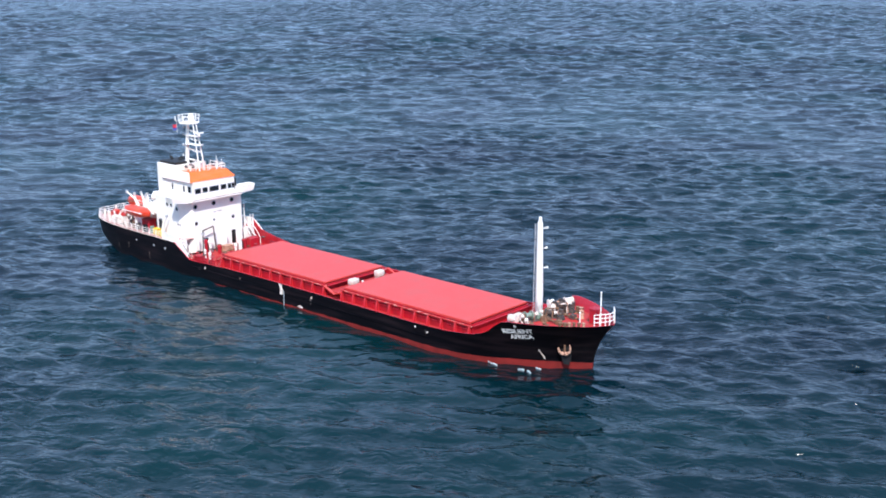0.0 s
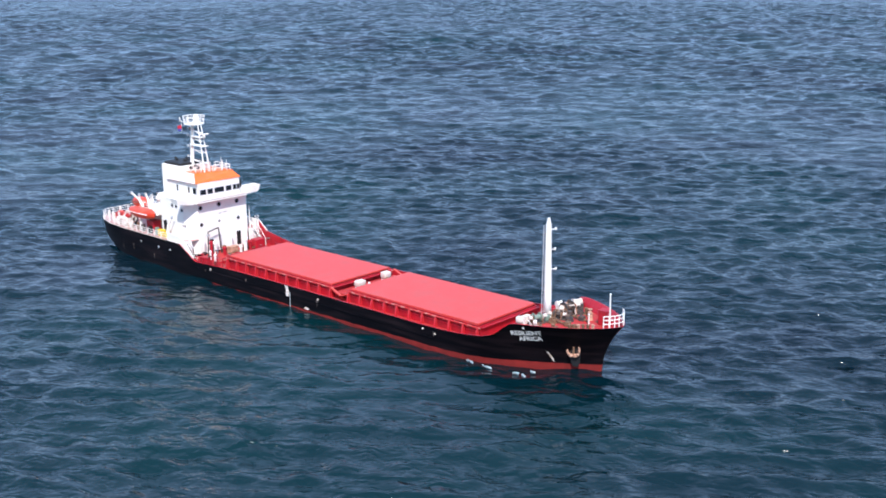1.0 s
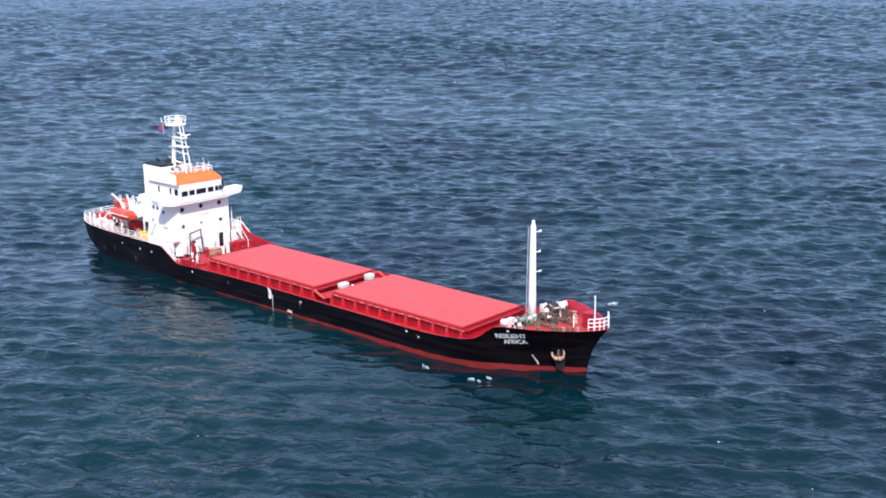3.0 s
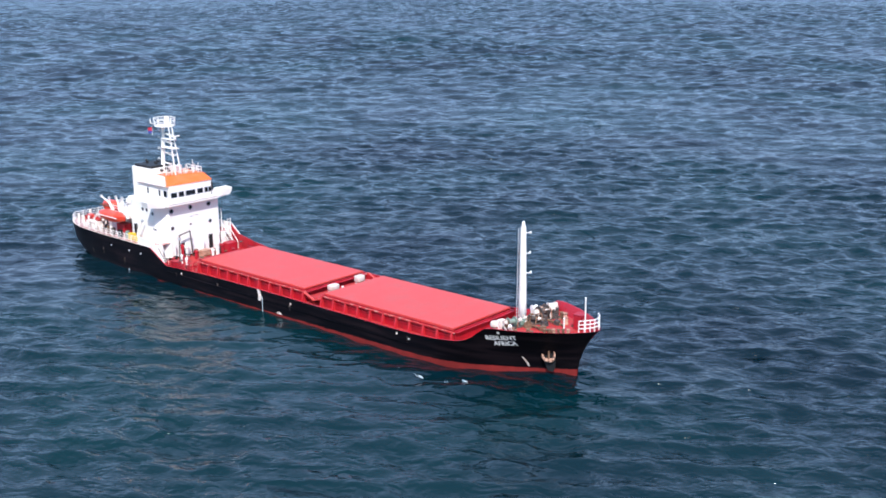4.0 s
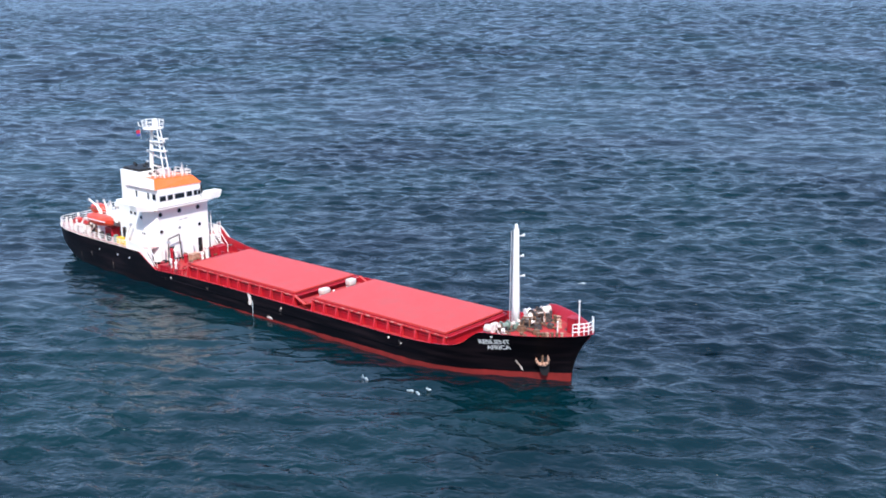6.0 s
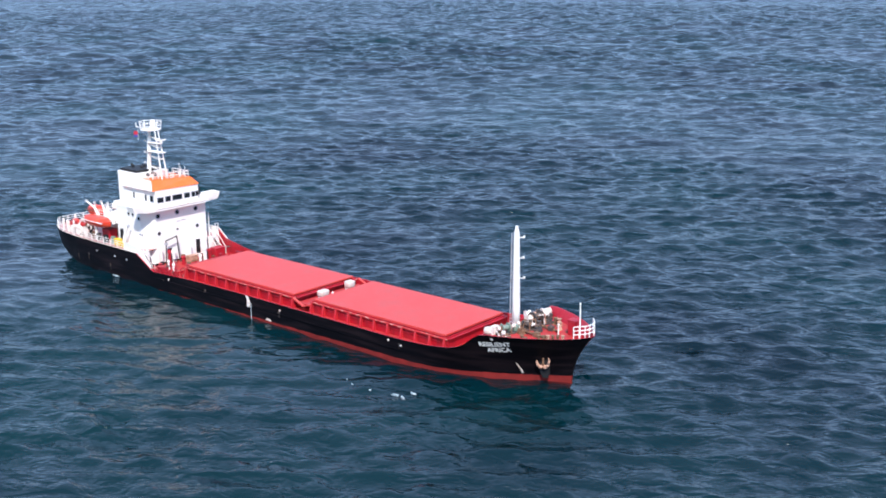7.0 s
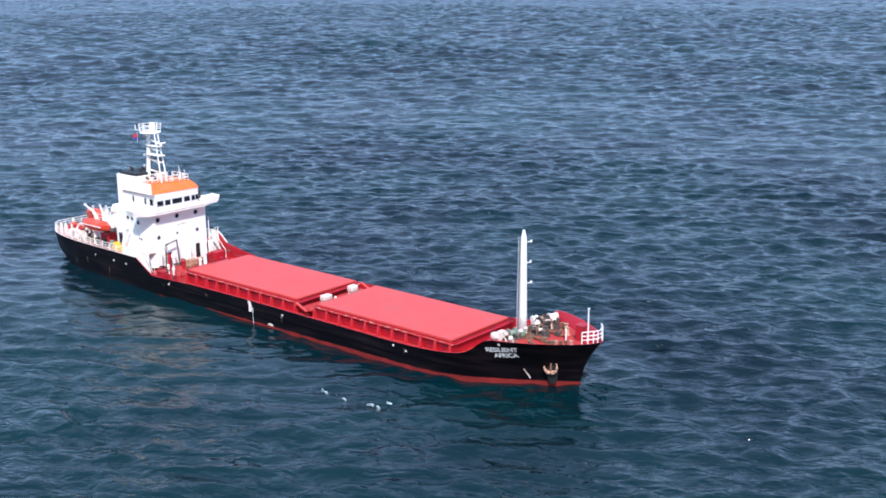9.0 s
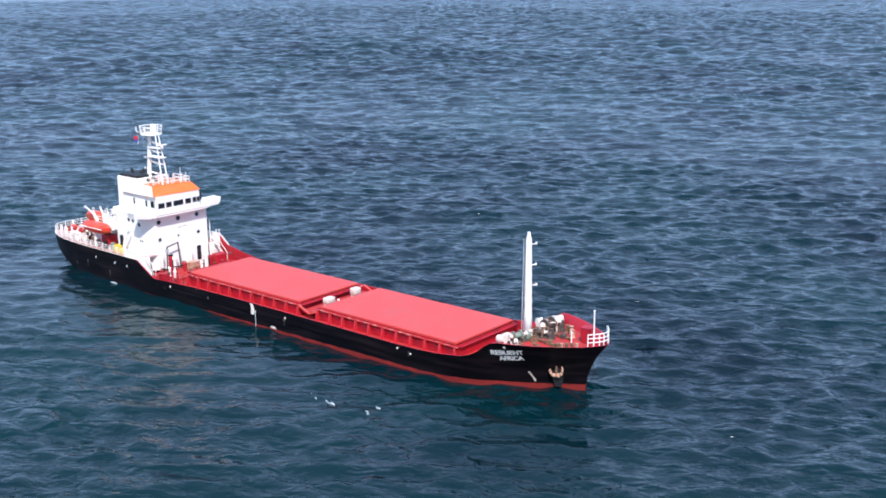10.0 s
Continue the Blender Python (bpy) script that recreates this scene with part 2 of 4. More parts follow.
def railing(name, label, pts, height=1.0, courses=3, gap=1.5, material=None, group="ship railings", r=0.035):
    """A guard rail along a line of points: each post and each rail is a part."""
    material = material or WHITE
    rail = thing(name, label, "railing", group)
    for k in range(courses):
        h = height * (k + 1) / courses
        bm = bmesh.new()
        pipe(bm, [(x, y, z + h) for x, y, z in pts], r, 6)
        part("rail", bm, material, rail)
    for a, b in zip(pts, pts[1:]):
        a, b = Vector(a), Vector(b)
        n = max(1, round((b - a).length / gap))
        for i in range(n + (b == Vector(pts[-1]))):
            q = a + (b - a) * (i / n)
            bm = bmesh.new()
            tube(bm, q, q + Vector((0, 0, height)), r * 1.1, seg=6)
            part("post", bm, material, rail)
    return rail


# ---- sea ----
def graded(lo, a, b, hi, far):
    """Coordinates with small steps from a to b, larger ones over the open water on the side of far, growing out to lo and hi."""
    def out(start, sign, stop, bands):
        pts, d, st = [], start, 0.5
        while abs(d - start) < stop:
            cap = next((c for lim, c in bands if abs(d - start) < lim), 400.0)
            st = min(st * 1.05, max(cap, st))
            d += sign * st
            pts.append(d)
        return pts
    wide, near = ((230, 1.25), (820, 2.6), (1500, 4.2)), ()
    return np.array(out(a, -1, a - lo, wide if far < 0 else near)[::-1] + list(np.arange(a, b, 0.5)) + out(b, 1, hi - b, wide if far > 0 else near))


def build_sea():
    """Open water: a sum of wind waves of many lengths and headings, with sharpened crests."""
    rng = np.random.default_rng(7)
    xs, ys = graded(-4600, -75, 92, 4600, -1), graded(-4600, -62, 105, 4600, 1)
    nx, ny = len(xs), len(ys)
    X, Y = np.meshgrid(xs, ys, indexing="ij")
    step = np.maximum(np.gradient(xs)[:, None], np.gradient(ys)[None, :])
    Z, DX, DY = np.zeros_like(X), np.zeros_like(X), np.zeros_like(X)
    # longer waves are lower in the lee round the ship and full on the open sea
    swell = 0.65 + 2.2 * np.clip((np.hypot(X, Y) - 50) / 420, 0, 1)
    lee = 1 - 0.52 * np.exp(-((Y + 9) / 10) ** 2) * np.clip((46 - np.abs(X + 4)) / 18, 0, 1)
    waves = 64
    for k in range(waves):
        lam = 1.9 * (30.0 / 1.9) ** (k / (waves - 1))
        ang = radians(305) + rng.normal(0, 0.7)
        amp = 0.0128 * lam * (1.0 if lam < 3.4 else (3.4 / lam) ** 1.2) * rng.uniform(0.6, 1.4)
        w = 2 * math.pi / lam
        ph = w * (X * math.cos(ang) + Y * math.sin(ang)) + rng.uniform(0, 6.28)
        fade = amp * lee * np.exp(-(1.9 * step / lam) ** 2)
        if lam > 4.5:
            fade = fade * swell
        cs, sn = np.cos(ph), np.sin(ph)
        Z += fade * cs
        DX -= 0.6 * fade * math.cos(ang) * sn
        DY -= 0.6 * fade * math.sin(ang) * sn
    # long groups of waves on the far open sea
    far_sea = np.clip((np.hypot(X, Y) - 100) / 350, 0, 1)
    for k in range(30):
        lam = 9 * (36 / 9) ** (k / 29)
        ang = radians(305) + rng.normal(0, 1.0)
        w = 2 * math.pi / lam
        ph = w * (X * math.cos(ang) + Y * math.sin(ang)) + rng.uniform(0, 6.28)
        Z += 0.0056 * lam * rng.uniform(0.6, 1.4) * far_sea * np.exp(-(1.9 * step / lam) ** 2) * np.cos(ph)
    co = np.stack([X + DX, Y + DY, Z], -1).reshape(-1, 3).astype(np.float32)
    i = (np.arange(nx - 1)[:, None] * ny + np.arange(ny - 1)[None, :]).ravel()
    quads = np.stack([i, i + ny, i + ny + 1, i + 1], -1)
    me = bpy.data.meshes.new("sea")
    me.vertices.add(len(co))
    me.vertices.foreach_set("co", co.ravel())
    me.loops.add(quads.size)
    me.loops.foreach_set("vertex_index", quads.ravel().astype(np.int32))
    me.polygons.add(len(quads))
    me.polygons.foreach_set("loop_start", np.arange(0, quads.size, 4, dtype=np.int32))
    me.polygons.foreach_set("use_smooth", np.ones(len(quads), dtype=bool))
    me.update(calc_edges=True)
    me.materials.append(WATER)
    return tagged(new("sea", me), "dark blue choppy open sea with small wind waves", "sea", kind="structure")


sea = build_sea()

# ---- hull form ----
BX = 24.0  # the bow begins here


def stem_x(z):
    return 38.4 + 2.1 * max(0.0, min(z, 4.75) / 4.7) ** 2.0


def deck_half(x, u):
    if u > 0:
        return interp(u, (0, .3, .45, .6, .72, .83, .92, .97, 1), (6.1, 6.05, 5.75, 5.05, 4.2, 3.1, 1.95, 1.05, 0.1))
    return interp(x, (-40.5, -40.2, -39.5, -38, -35.5, -32, -28, 24), (3.3, 3.8, 4.4, 5.1, 5.7, 6.0, 6.1, 6.1))


def water_half(x, u):
    if u > 0:
        return interp(u, (0, .2, .35, .5, .65, .8, .9, .97, 1), (6.1, 5.8, 5.2, 4.3, 3.15, 1.8, .95, .35, .06))
    return interp(x, (-40.5, -39, -36, -32, -27, -20, 24), (3.1, 4.1, 5.0, 5.7, 6.0, 6.1, 6.1))


def half_at(x, z, zt, u):
    """The hull's half breadth at a height."""
    s = max(0.0, min(1.0, z / zt))
    a, b = water_half(x, u), deck_half(x, u)
    return a + (b - a) * s ** (1.0 + 0.9 * max(0.0, u))


def top_z(x):
    return interp(x, (-40.5, -36, -19.0, -16.0, -15.5, -8, 0, 23, 26.3, 29.2, 30.2, 31.0, 31.6, 32.0, 32.5, 40.5), (3.75, 3.62, 3.60, 1.98, 1.92, 2.22, 2.33, 2.32, 2.48, 2.82, 3.1, 3.6, 4.15, 4.45, 4.62, 4.72))


def keel_z(x):
    return interp(x, (-40.5, -40, -39, -37.5, -34, -30), (1.8, 1.35, 0.75, 0.0, -1.2, -2.5))


def stations():
    xs = [-40.5, -40.2, -39.5, -38.8, -38, -37, -36, -35, -34, -33, -32, -30, -28, -26, -24, -22, -20.5, -19.0, -18.2, -17.4, -16.6, -16.0, -15.5, -13]
    xs += list(np.arange(-11, BX, 2.5))
    rows = [(x, 0.0) for x in xs]
    rows += [(BX, u) for u in (0.001, .06, .12, .18, .24, .29, .32, .345, .37, .395, .42, .445, .47, .5, .54, .58, .62, .66, .7, .74, .78, .82, .86, .89, .92, .945, .965, .98, .992, 1)]
    return rows


def station_x(x, u, z):
    return x if u <= 0 else BX + (stem_x(z) - BX) * u


def station_top(x, u):
    z = 3.0
    for _ in range(4):
        z = top_z(station_x(x, u, z))
    return z


def loft(bm, rows, close_ends=True):
    """Skin between rows of points, both sides of the ship."""
    for side in (-1, 1):
        last = None
        for row in rows:
            vs = [bm.verts.new((x, side * y, z)) for x, y, z in row]
            if last:
                for k in range(len(vs) - 1):
                    bm.faces.new((last[k], last[k + 1], vs[k + 1], vs[k]))
            elif close_ends:
                bm.faces.new(vs + [bm.verts.new((row[-1][0], 0, row[-1][2])), bm.verts.new((row[0][0], 0, row[0][2]))])
            last = vs
    bmesh.ops.remove_doubles(bm, verts=bm.verts, dist=0.004)


def hull_rows():
    rows = []
    for x, u in stations():
        zt, zk = station_top(x, u), keel_z(x) if u <= 0 else -2.5
        row = [(station_x(x, u, zk), 0.0, zk)]
        for k in range(15):
            z = zk + 0.02 + (zt - zk - 0.02) * (k / 14) ** 0.9
            y = half_at(x, z, zt, u)
            if z < 0:
                y *= 1 - 0.35 * (z / -2.5) ** 2 if zk < -2 else 1.0
            if zk > -2.4 and k < 4:
                y *= (0.72, 0.87, 0.95, 0.985)[k]
            row.append((station_x(x, u, z), y, z))
        rows.append(row)
    return rows


WALLT = 0.14


def inner_rows(x_from, x_to, depth):
    """Rail cap and inner face of the bulwark down to the deck."""
    cap, deck = [], []
    for x, u in stations():
        zt = station_top(x, u)
        xr = station_x(x, u, zt)
        if not x_from - 0.01 <= xr <= x_to + 0.01:
            continue
        y = half_at(x, zt, zt, u)
        yi = max(0.0, y - WALLT)
        zd = depth(xr, zt)
        yd = max(0.0, half_at(x, zd, zt, u) - WALLT) if u > 0 else yi
        xd = min(station_x(x, u, zd), xr) if u > 0 else xr
        cap.append([(xr, y, zt), (xr, yi, zt), (xd, min(yi, yd), zd)])
        deck.append([(xd, min(yi, yd), zd), (xd, 0, zd + 0.06)])
    return cap, deck


def main_depth(x, zt):
    return interp(x, (-18, 31), (1.46, 1.80))


ship = thing("cargo_ship", "black-hulled coastal cargo ship with red decks and white deckhouse", "ship")
bm = bmesh.new()
loft(bm, hull_rows())
hull = part("hull", bm, HULL, ship, "black topsides over red antifouling, scuffed and rust-streaked", smooth=True)
for edges, depth, mat_in, names in (
        ((-40.5, -19.0), lambda x, zt: 3.55, PALE, ("poop_bulwark", "poop_deck")),
        ((-19.0, 31.0), main_depth, COAM_RED, ("bulwark", "main_deck")),
        ((31.0, 40.6), lambda x, zt: 3.78, COAM_RED, ("forecastle_bulwark", "forecastle_deck"))):
    cap_rows, deck_rows = inner_rows(*edges, depth)
    bm = bmesh.new()
    loft(bm, cap_rows, False)
    part(names[0], bm, mat_in, ship)
    bm = bmesh.new()
    loft(bm, deck_rows, False)
    part(names[1], bm, POOP if names[1] == "poop_deck" else DECK_RED, ship)
bm = bmesh.new()
prism(bm, [(30.95, -4.6), (31.1, -4.6), (31.1, 4.6), (30.95, 4.6)], 1.7, 3.80)
part("forecastle_bulkhead", bm, COAM_RED, ship)
for s in (-1, 1):
    bm = bmesh.new()
    box(bm, -19.05, -18.9, s * 4.32, s * 5.95, 1.4, 3.6)
    part("poop_bulkhead", bm, WHITE, ship)
# white sloping plates at the break of the poop
for s in (-1, 1):
    bm = bmesh.new()
    slab(bm, [(-21.5, s * 6.0, 3.62), (-19.1, s * 6.0, 3.62), (-16.3, s * 6.0, 2.1), (-16.35, s * 6.0, 2.5), (-19.0, s * 6.0, 4.5), (-21.5, s * 6.0, 4.55)], 0.08)
    part("break_plate", bm, WHITE, ship, "white sloping plate at the break of the poop")


# ---- lettering and marks on the hull ----
def on_hull(x, z, out):
    u = (x - BX) / (stem_x(z) - BX)
    if u > 0:
        uu = min(u, 1.0)
        return (x, -(half_at(BX, z, station_top(BX, uu), uu) + out), z)
    return (x, -(half_at(x, z, top_z(x), 0) + out), z)


def lettering(text, x_mid, z_mid, height, width):
    cu = bpy.data.curves.new("letters", "FONT")
    cu.body, cu.size, cu.align_x, cu.align_y, cu.offset = text, height * 1.38, "CENTER", "CENTER", 0.024
    ob = bpy.data.objects.new("letters", cu)
    scene.collection.objects.link(ob)
    me = bpy.data.meshes.new_from_object(ob.evaluated_get(bpy.context.evaluated_depsgraph_get()))
    bpy.data.objects.remove(ob)
    span = max(v.co.x for v in me.vertices) - min(v.co.x for v in me.vertices)
    b2 = bmesh.new()
    b2.from_mesh(me)
    bmesh.ops.subdivide_edges(b2, edges=b2.edges, cuts=1)
    for v in b2.verts:
        v.co = on_hull(x_mid + v.co.x * width / span, z_mid + v.co.y + 0.10 * v.co.x * width / span, 0.035)
    name_plate = part("ship_name", b2, WHITE, ship, "white ship's name lettered on the bow")
    return name_plate


lettering("RESILIENT", 33.3, 3.66, 0.45, 2.7)
lettering("AFRICA", 33.5, 3.07, 0.45, 2.0)
bm = bmesh.new()
slab(bm, [on_hull(33.3 + a, 4.22 + b, 0.03) for a, b in ((-.1, -.1), (.1, -.1), (.1, .1), (-.1, .1))], 0.02)
part("bow_mark", bm, WHITE, ship)
bm = bmesh.new()
slab(bm, [on_hull(x, z, 0.03) for x, z in ((34.42, 1.75), (34.52, 1.72), (34.82, 1.0), (34.84, .75), (34.74, .75), (34.66, 1.05))], 0.02)
part("draught_mark", bm, PALE, ship)
for x, z, r in ((-12.7, 1.52, .10), (6.5, 1.72, .10), (21.9, 1.97, .09), (23.5, 1.75, .07), (-23.5, 2.5, .11), (-21.0, 2.5, .11), (-27.5, 2.55, .09)):
    bm = bmesh.new()
    lathe(bm, [(r * 1.25, -0.03), (r * 1.25, 0.04), (r * .8, 0.06), (r * .8, 0.03)], on_hull(x, z, 0.0), 12, (0, -1, 0))
    part("side_scuttle", bm, GREY if x < -20 else PALE, ship)
# cooling water outlet with its streak and the jet beneath
bm = bmesh.new()
slab(bm, [on_hull(1.35 + a, b, 0.02) for a, b in ((-.10, 1.75), (.30, 1.2), (.45, 1.25), (.25, 2.2), (-.3, 2.3))], 0.02)
box(bm, 1.4, 1.75, -6.3, -6.1, 1.15, 1.75, 0.04)
part("outlet_plate", bm, PALE, ship, "pale stained discharge outlet on the hull side")
bm = bmesh.new()
pipe(bm, [(2.0, -6.18, 1.7), (2.1, -6.3, 1.1), (2.16, -6.36, 0.0)], 0.03, 6)
part("water_jet", bm, FOAM, ship, "thin white jet of discharged water")
bm = bmesh.new()
slab(bm, [on_hull(4.6 + a, b, 0.02) for a, b in ((-.5, .25), (.45, .2), (.3, .42), (-.2, .5))], 0.02)
part("scuff_patch", bm, PALE, ship)
# rust weeping down the topsides from scuppers and seams
rng_rust = random.Random(12)
for k in range(8):
    x, z, w, h = rng_rust.uniform(-33, 24), rng_rust.uniform(.9, 2.0), rng_rust.uniform(.06, .25), rng_rust.uniform(.25, .9)
    bm = bmesh.new()
    slab(bm, [on_hull(x + a * w, z + b * h, 0.012) for a, b in ((-1, 0), (1, .05), (.6, -.5), (.15, -1), (-.5, -.6))], 0.01)
    part("rust_streak", bm, STEEL, ship, "dull rust streak down the black hull side")
# rubbing strakes along the flat side
for z in (1.28,):
    for s in (-1, 1):
        bm = bmesh.new()
        box(bm, -15.5, 23.5, s * 6.09, s * 6.17, z - .05, z + .05, 0.02)
        part("rubbing_strake", bm, HULL, ship)


# ---- hatches ----
H1, H2 = (-11.2, 6.6), (9.88, 27.3)


def lid_z(x):
    return 3.13 + 0.003 * (x - 8)


def coaming(x0, x1):
    zd0 = main_depth(x0, 0) - 0.02
    zt = lid_z((x0 + x1) / 2) - 0.20
    bm = bmesh.new()
    for a, b, c, d in ((x0 - .35, x1 + .35, -4.32, -4.17), (x0 - .35, x1 + .35, 4.17, 4.32), (x0 - .35, x0 - .2, -4.16, 4.16), (x1 + .2, x1 + .35, -4.16, 4.16)):
        box(bm, a, b, c, d, zd0, zt)
    c = part("hatch_coaming", bm, COAM_RED, ship, "red steel hatch coaming with stiffening stays")
    for s in (-1, 1):
        bm = bmesh.new()
        box(bm, x0 - .5, x1 + .5, s * 4.33, s * 4.54, zt - .15, zt - .10, 0.012)
        box(bm, x0 - .5, x1 + .5, s * 4.51, s * 4.56, zt - .19, zt - .08, 0.012)
        part("coaming_ledge", bm, LEDGE_RED, c, "worn pale red ledge along the coaming")
        bm = bmesh.new()
        box(bm, x0 - .35, x1 + .35, s * 4.325, s * 4.40, zt - .62, zt - .55, 0.012)
        part("coaming_stringer", bm, COAM_RED, c)
        n = 11
        bm = bmesh.new()
        slab(bm, [(0, s * 4.33, zt - .16), (0, s * 4.52, zt - .16), (0, s * 4.60, zt - .6), (0, s * 4.78, zd0), (0, s * 4.33, zd0)], 0.07)
        slab(bm, [(-.14, s * 4.54, zt - .17), (.07, s * 4.54, zt - .17), (.07, s * 4.80, zd0), (-.14, s * 4.80, zd0)], 0.05)
        mesh = finish("coaming_stay", bm, STAY_RED)
        for k in range(n):
            st = new("coaming_stay", mesh)
            st.parent = c
            st.location = (x0 - .2 + (x1 - x0 + .4) * k / (n - 1), 0, 0)
    for x, d in ((x0 - .36, -1), (x1 + .36, 1)):
        bm = bmesh.new()
        box(bm, x, x + d * .3, -4.3, 4.3, zt - .16, zt - .10)
        part("end_ledge", bm, COAM_RED, c)
    return c


def hatch_cover(x0, x1):
    cover = thing("hatch_cover", "closed flat red steel folding hatch cover on its coaming", "hatch cover", "hatch covers")
    n = 4
    for k in range(n):
        a, b = x0 - .1 + (x1 - x0 + .2) * k / n, x0 - .1 + (x1 - x0 + .2) * (k + 1) / n
        z = lid_z((a + b) / 2)
        bm = bmesh.new()
        box(bm, a + .006, b - .006, -4.28, 4.28, z - .19, z, 0.02)
        part("panel", bm, LID_RED, cover)
    for s in (-1, 1):
        bm = bmesh.new()
        box(bm, x0, x1, s * 4.29, s * 4.36, lid_z(x0) - .17, lid_z(x0) - .12, 0.01)
        part("side_bead", bm, COAM_RED, cover)
    return cover


for pair in (H1, H2):
    coaming(*pair)
    hatch_cover(*pair)


def mushroom_vent(x, y, z, r, h, label="white mushroom ventilator with rounded cap", material=None):
    material = material or WHITE
    v = thing("mushroom_ventilator", label, "ventilator", "deck ventilators")
    bm = bmesh.new()
    lathe(bm, [(r * 1.1, 0), (r * 1.1, .06), (r * .7, .1), (r * .7, h * .62)], (x, y, z), 14)
    part("trunk", bm, material, v)
    bm = bmesh.new()
    lathe(bm, [(r * .75, h * .55), (r * 1.15, h * .52), (r * 1.2, h * .62), (r * 1.15, h * .85), (r * .9, h * .96), (0.02, h)], (x, y, z), 14)
    part("cap", bm, material, v, smooth=True)
    return v


def box_vent(x, y, z, w, d, h):
    v = thing("ventilator_box", "cream box ventilator with rounded top on the red deck", "ventilator", "deck ventilators")
    bm = bmesh.new()
    box(bm, x - w * .4, x + w * .4, y - d * .4, y + d * .4, z, z + h * .55)
    part("trunk", bm, CREAM, v)
    bm = bmesh.new()
    box(bm, x - w / 2, x + w / 2, y - d / 2, y + d / 2, z + h * .3, z + h, 0.14)
    part("hood", bm, CREAM, v, smooth=True)
    return v


box_vent(8.25, -1.6, 2.3, .8, 1.15, 0.9)
box_vent(8.25, 2.25, 2.3, .8, 1.0, 1.05)
mushroom_vent(8.6, -.6, 2.3, .10, .55)
# cross deck beam and near-side ramp between the hatches
bm = bmesh.new()
box(bm, 7.3, 9.2, -4.3, 4.3, 2.15, 2.35, 0.03)
part("cross_deck", bm, DECK_RED, ship)
for s in (-1, 1):
    bm = bmesh.new()
    slab(bm, [(7.1, s * 4.5, 2.85), (7.1, s * 4.8, 2.85), (8.6, s * 4.8, 2.25), (8.6, s * 4.5, 2.25)], 0.08)
    slab(bm, [(8.6, s * 4.4, 2.27), (8.6, s * 4.9, 2.27), (9.6, s * 4.9, 2.62), (9.6, s * 4.4, 2.62)], 0.08)
    part("step_over", bm, LID_RED, ship, "worn pale red step plate between the hatches")


# ---- deckhouse ----
HW = 4.3
FX = -19.0
house_outline = [(FX, -3.05), (FX, HW - .15), (FX - .15, HW), (-25.2, HW), (-25.2, -HW), (FX - 1.3, -HW)]
bm = bmesh.new()
prism(bm, house_outline, 1.68, 8.18)
house = part("deckhouse", bm, WHITE, ship, "white two-tier steel deckhouse")


def porthole(parent, p, nrm, r=.20):
    bm = bmesh.new()
    lathe(bm, [(r * 1.35, -0.02), (r * 1.35, 0.05), (r * 1.05, 0.06), (r * 1.0, 0.02)], p, 14, nrm)
    ph = part("porthole", bm, GREY, parent)
    bm = bmesh.new()
    lathe(bm, [(r, -0.01), (r, 0.035)], p, 14, nrm)
    part("porthole_glass", bm, GLASS, ph if parent is None else parent)
    return ph


def window(parent, x0, x1, y0, y1, z0, z1, axis):
    """A framed window pane in a wall that faces along x or y."""
    bm = bmesh.new()
    if axis == "x":
        box(bm, x0 - .02, x0 + .05, y0 - .07, y1 + .07, z0 - .07, z1 + .07, 0.03, 0)
        box(bm, x0 - .02, x0 + .062, y0, y1, z0, z1, 0.0, 1)
    else:
        box(bm, x0 - .07, x1 + .07, y0 - .05, y0 + .02, z0 - .07, z1 + .07, 0.03, 0)
        box(bm, x0, x1, y0 - .062, y0 + .02, z0, z1, 0.0, 1)
    return part("window", bm, [GREY, GLASS], parent)


for y, z, r in ((-2.72, 7.42, .24), (0.0, 7.50, .24), (2.72, 7.50, .24), (-2.72, 5.32, .19), (2.80, 5.32, .19), (-0.1, 5.40, .11)):
    porthole(house, (FX, y, z), (1, 0, 0), r)
for x, z, r in ((-22.6, 7.55, .20), (-21.75, 7.55, .20), (-20.55, 7.2, .20), (-20.5, 5.3, .10), (-20.1, 5.3, .10), (-24.2, 5.3, .18)):
    porthole(house, (x, -HW, z), (0, -1, 0), r)


def door(parent, p, along, w=.75, h=1.75):
    """A steel weather door with rounded corners and a coaming."""
    x, y, z = p
    bm = bmesh.new()
    if along == "y":
        box(bm, x - .02, x + .06, y - w / 2, y + w / 2, z, z + h, 0.05)
    else:
        box(bm, x - w / 2, x + w / 2, y - .06, y + .02, z, z + h, 0.05)
    return part("door", bm, BLACK, parent, "dark open weather door")


door(house, (FX, 2.75, 1.85), "y", .6, 1.75)
door(house, (FX, -1.4, 1.75), "y", .6, 1.5)
door(house, (-24.4, -HW, 3.65), "x")
# small warning lines on the front, too small to read
for k, (y0, y1, z) in enumerate(((-.1, .35, 6.35), (.5, 1.15, 6.40))):
    bm = bmesh.new()
    box(bm, FX - .01, FX + .012, y0, y1, z - .05, z + .05)
    part("warning_bar", bm, GREY, house)
# bridge deck with its brow
bm = bmesh.new()
prism(bm, [(-18.15, -3.7), (-18.15, 3.7), (-18.5, 4.3), (-25.25, 4.32), (-25.25, -4.32), (-20.3, -4.32), (-18.6, -3.9)], 8.18, 8.42)
part("bridge_deck", bm, WHITE, ship)

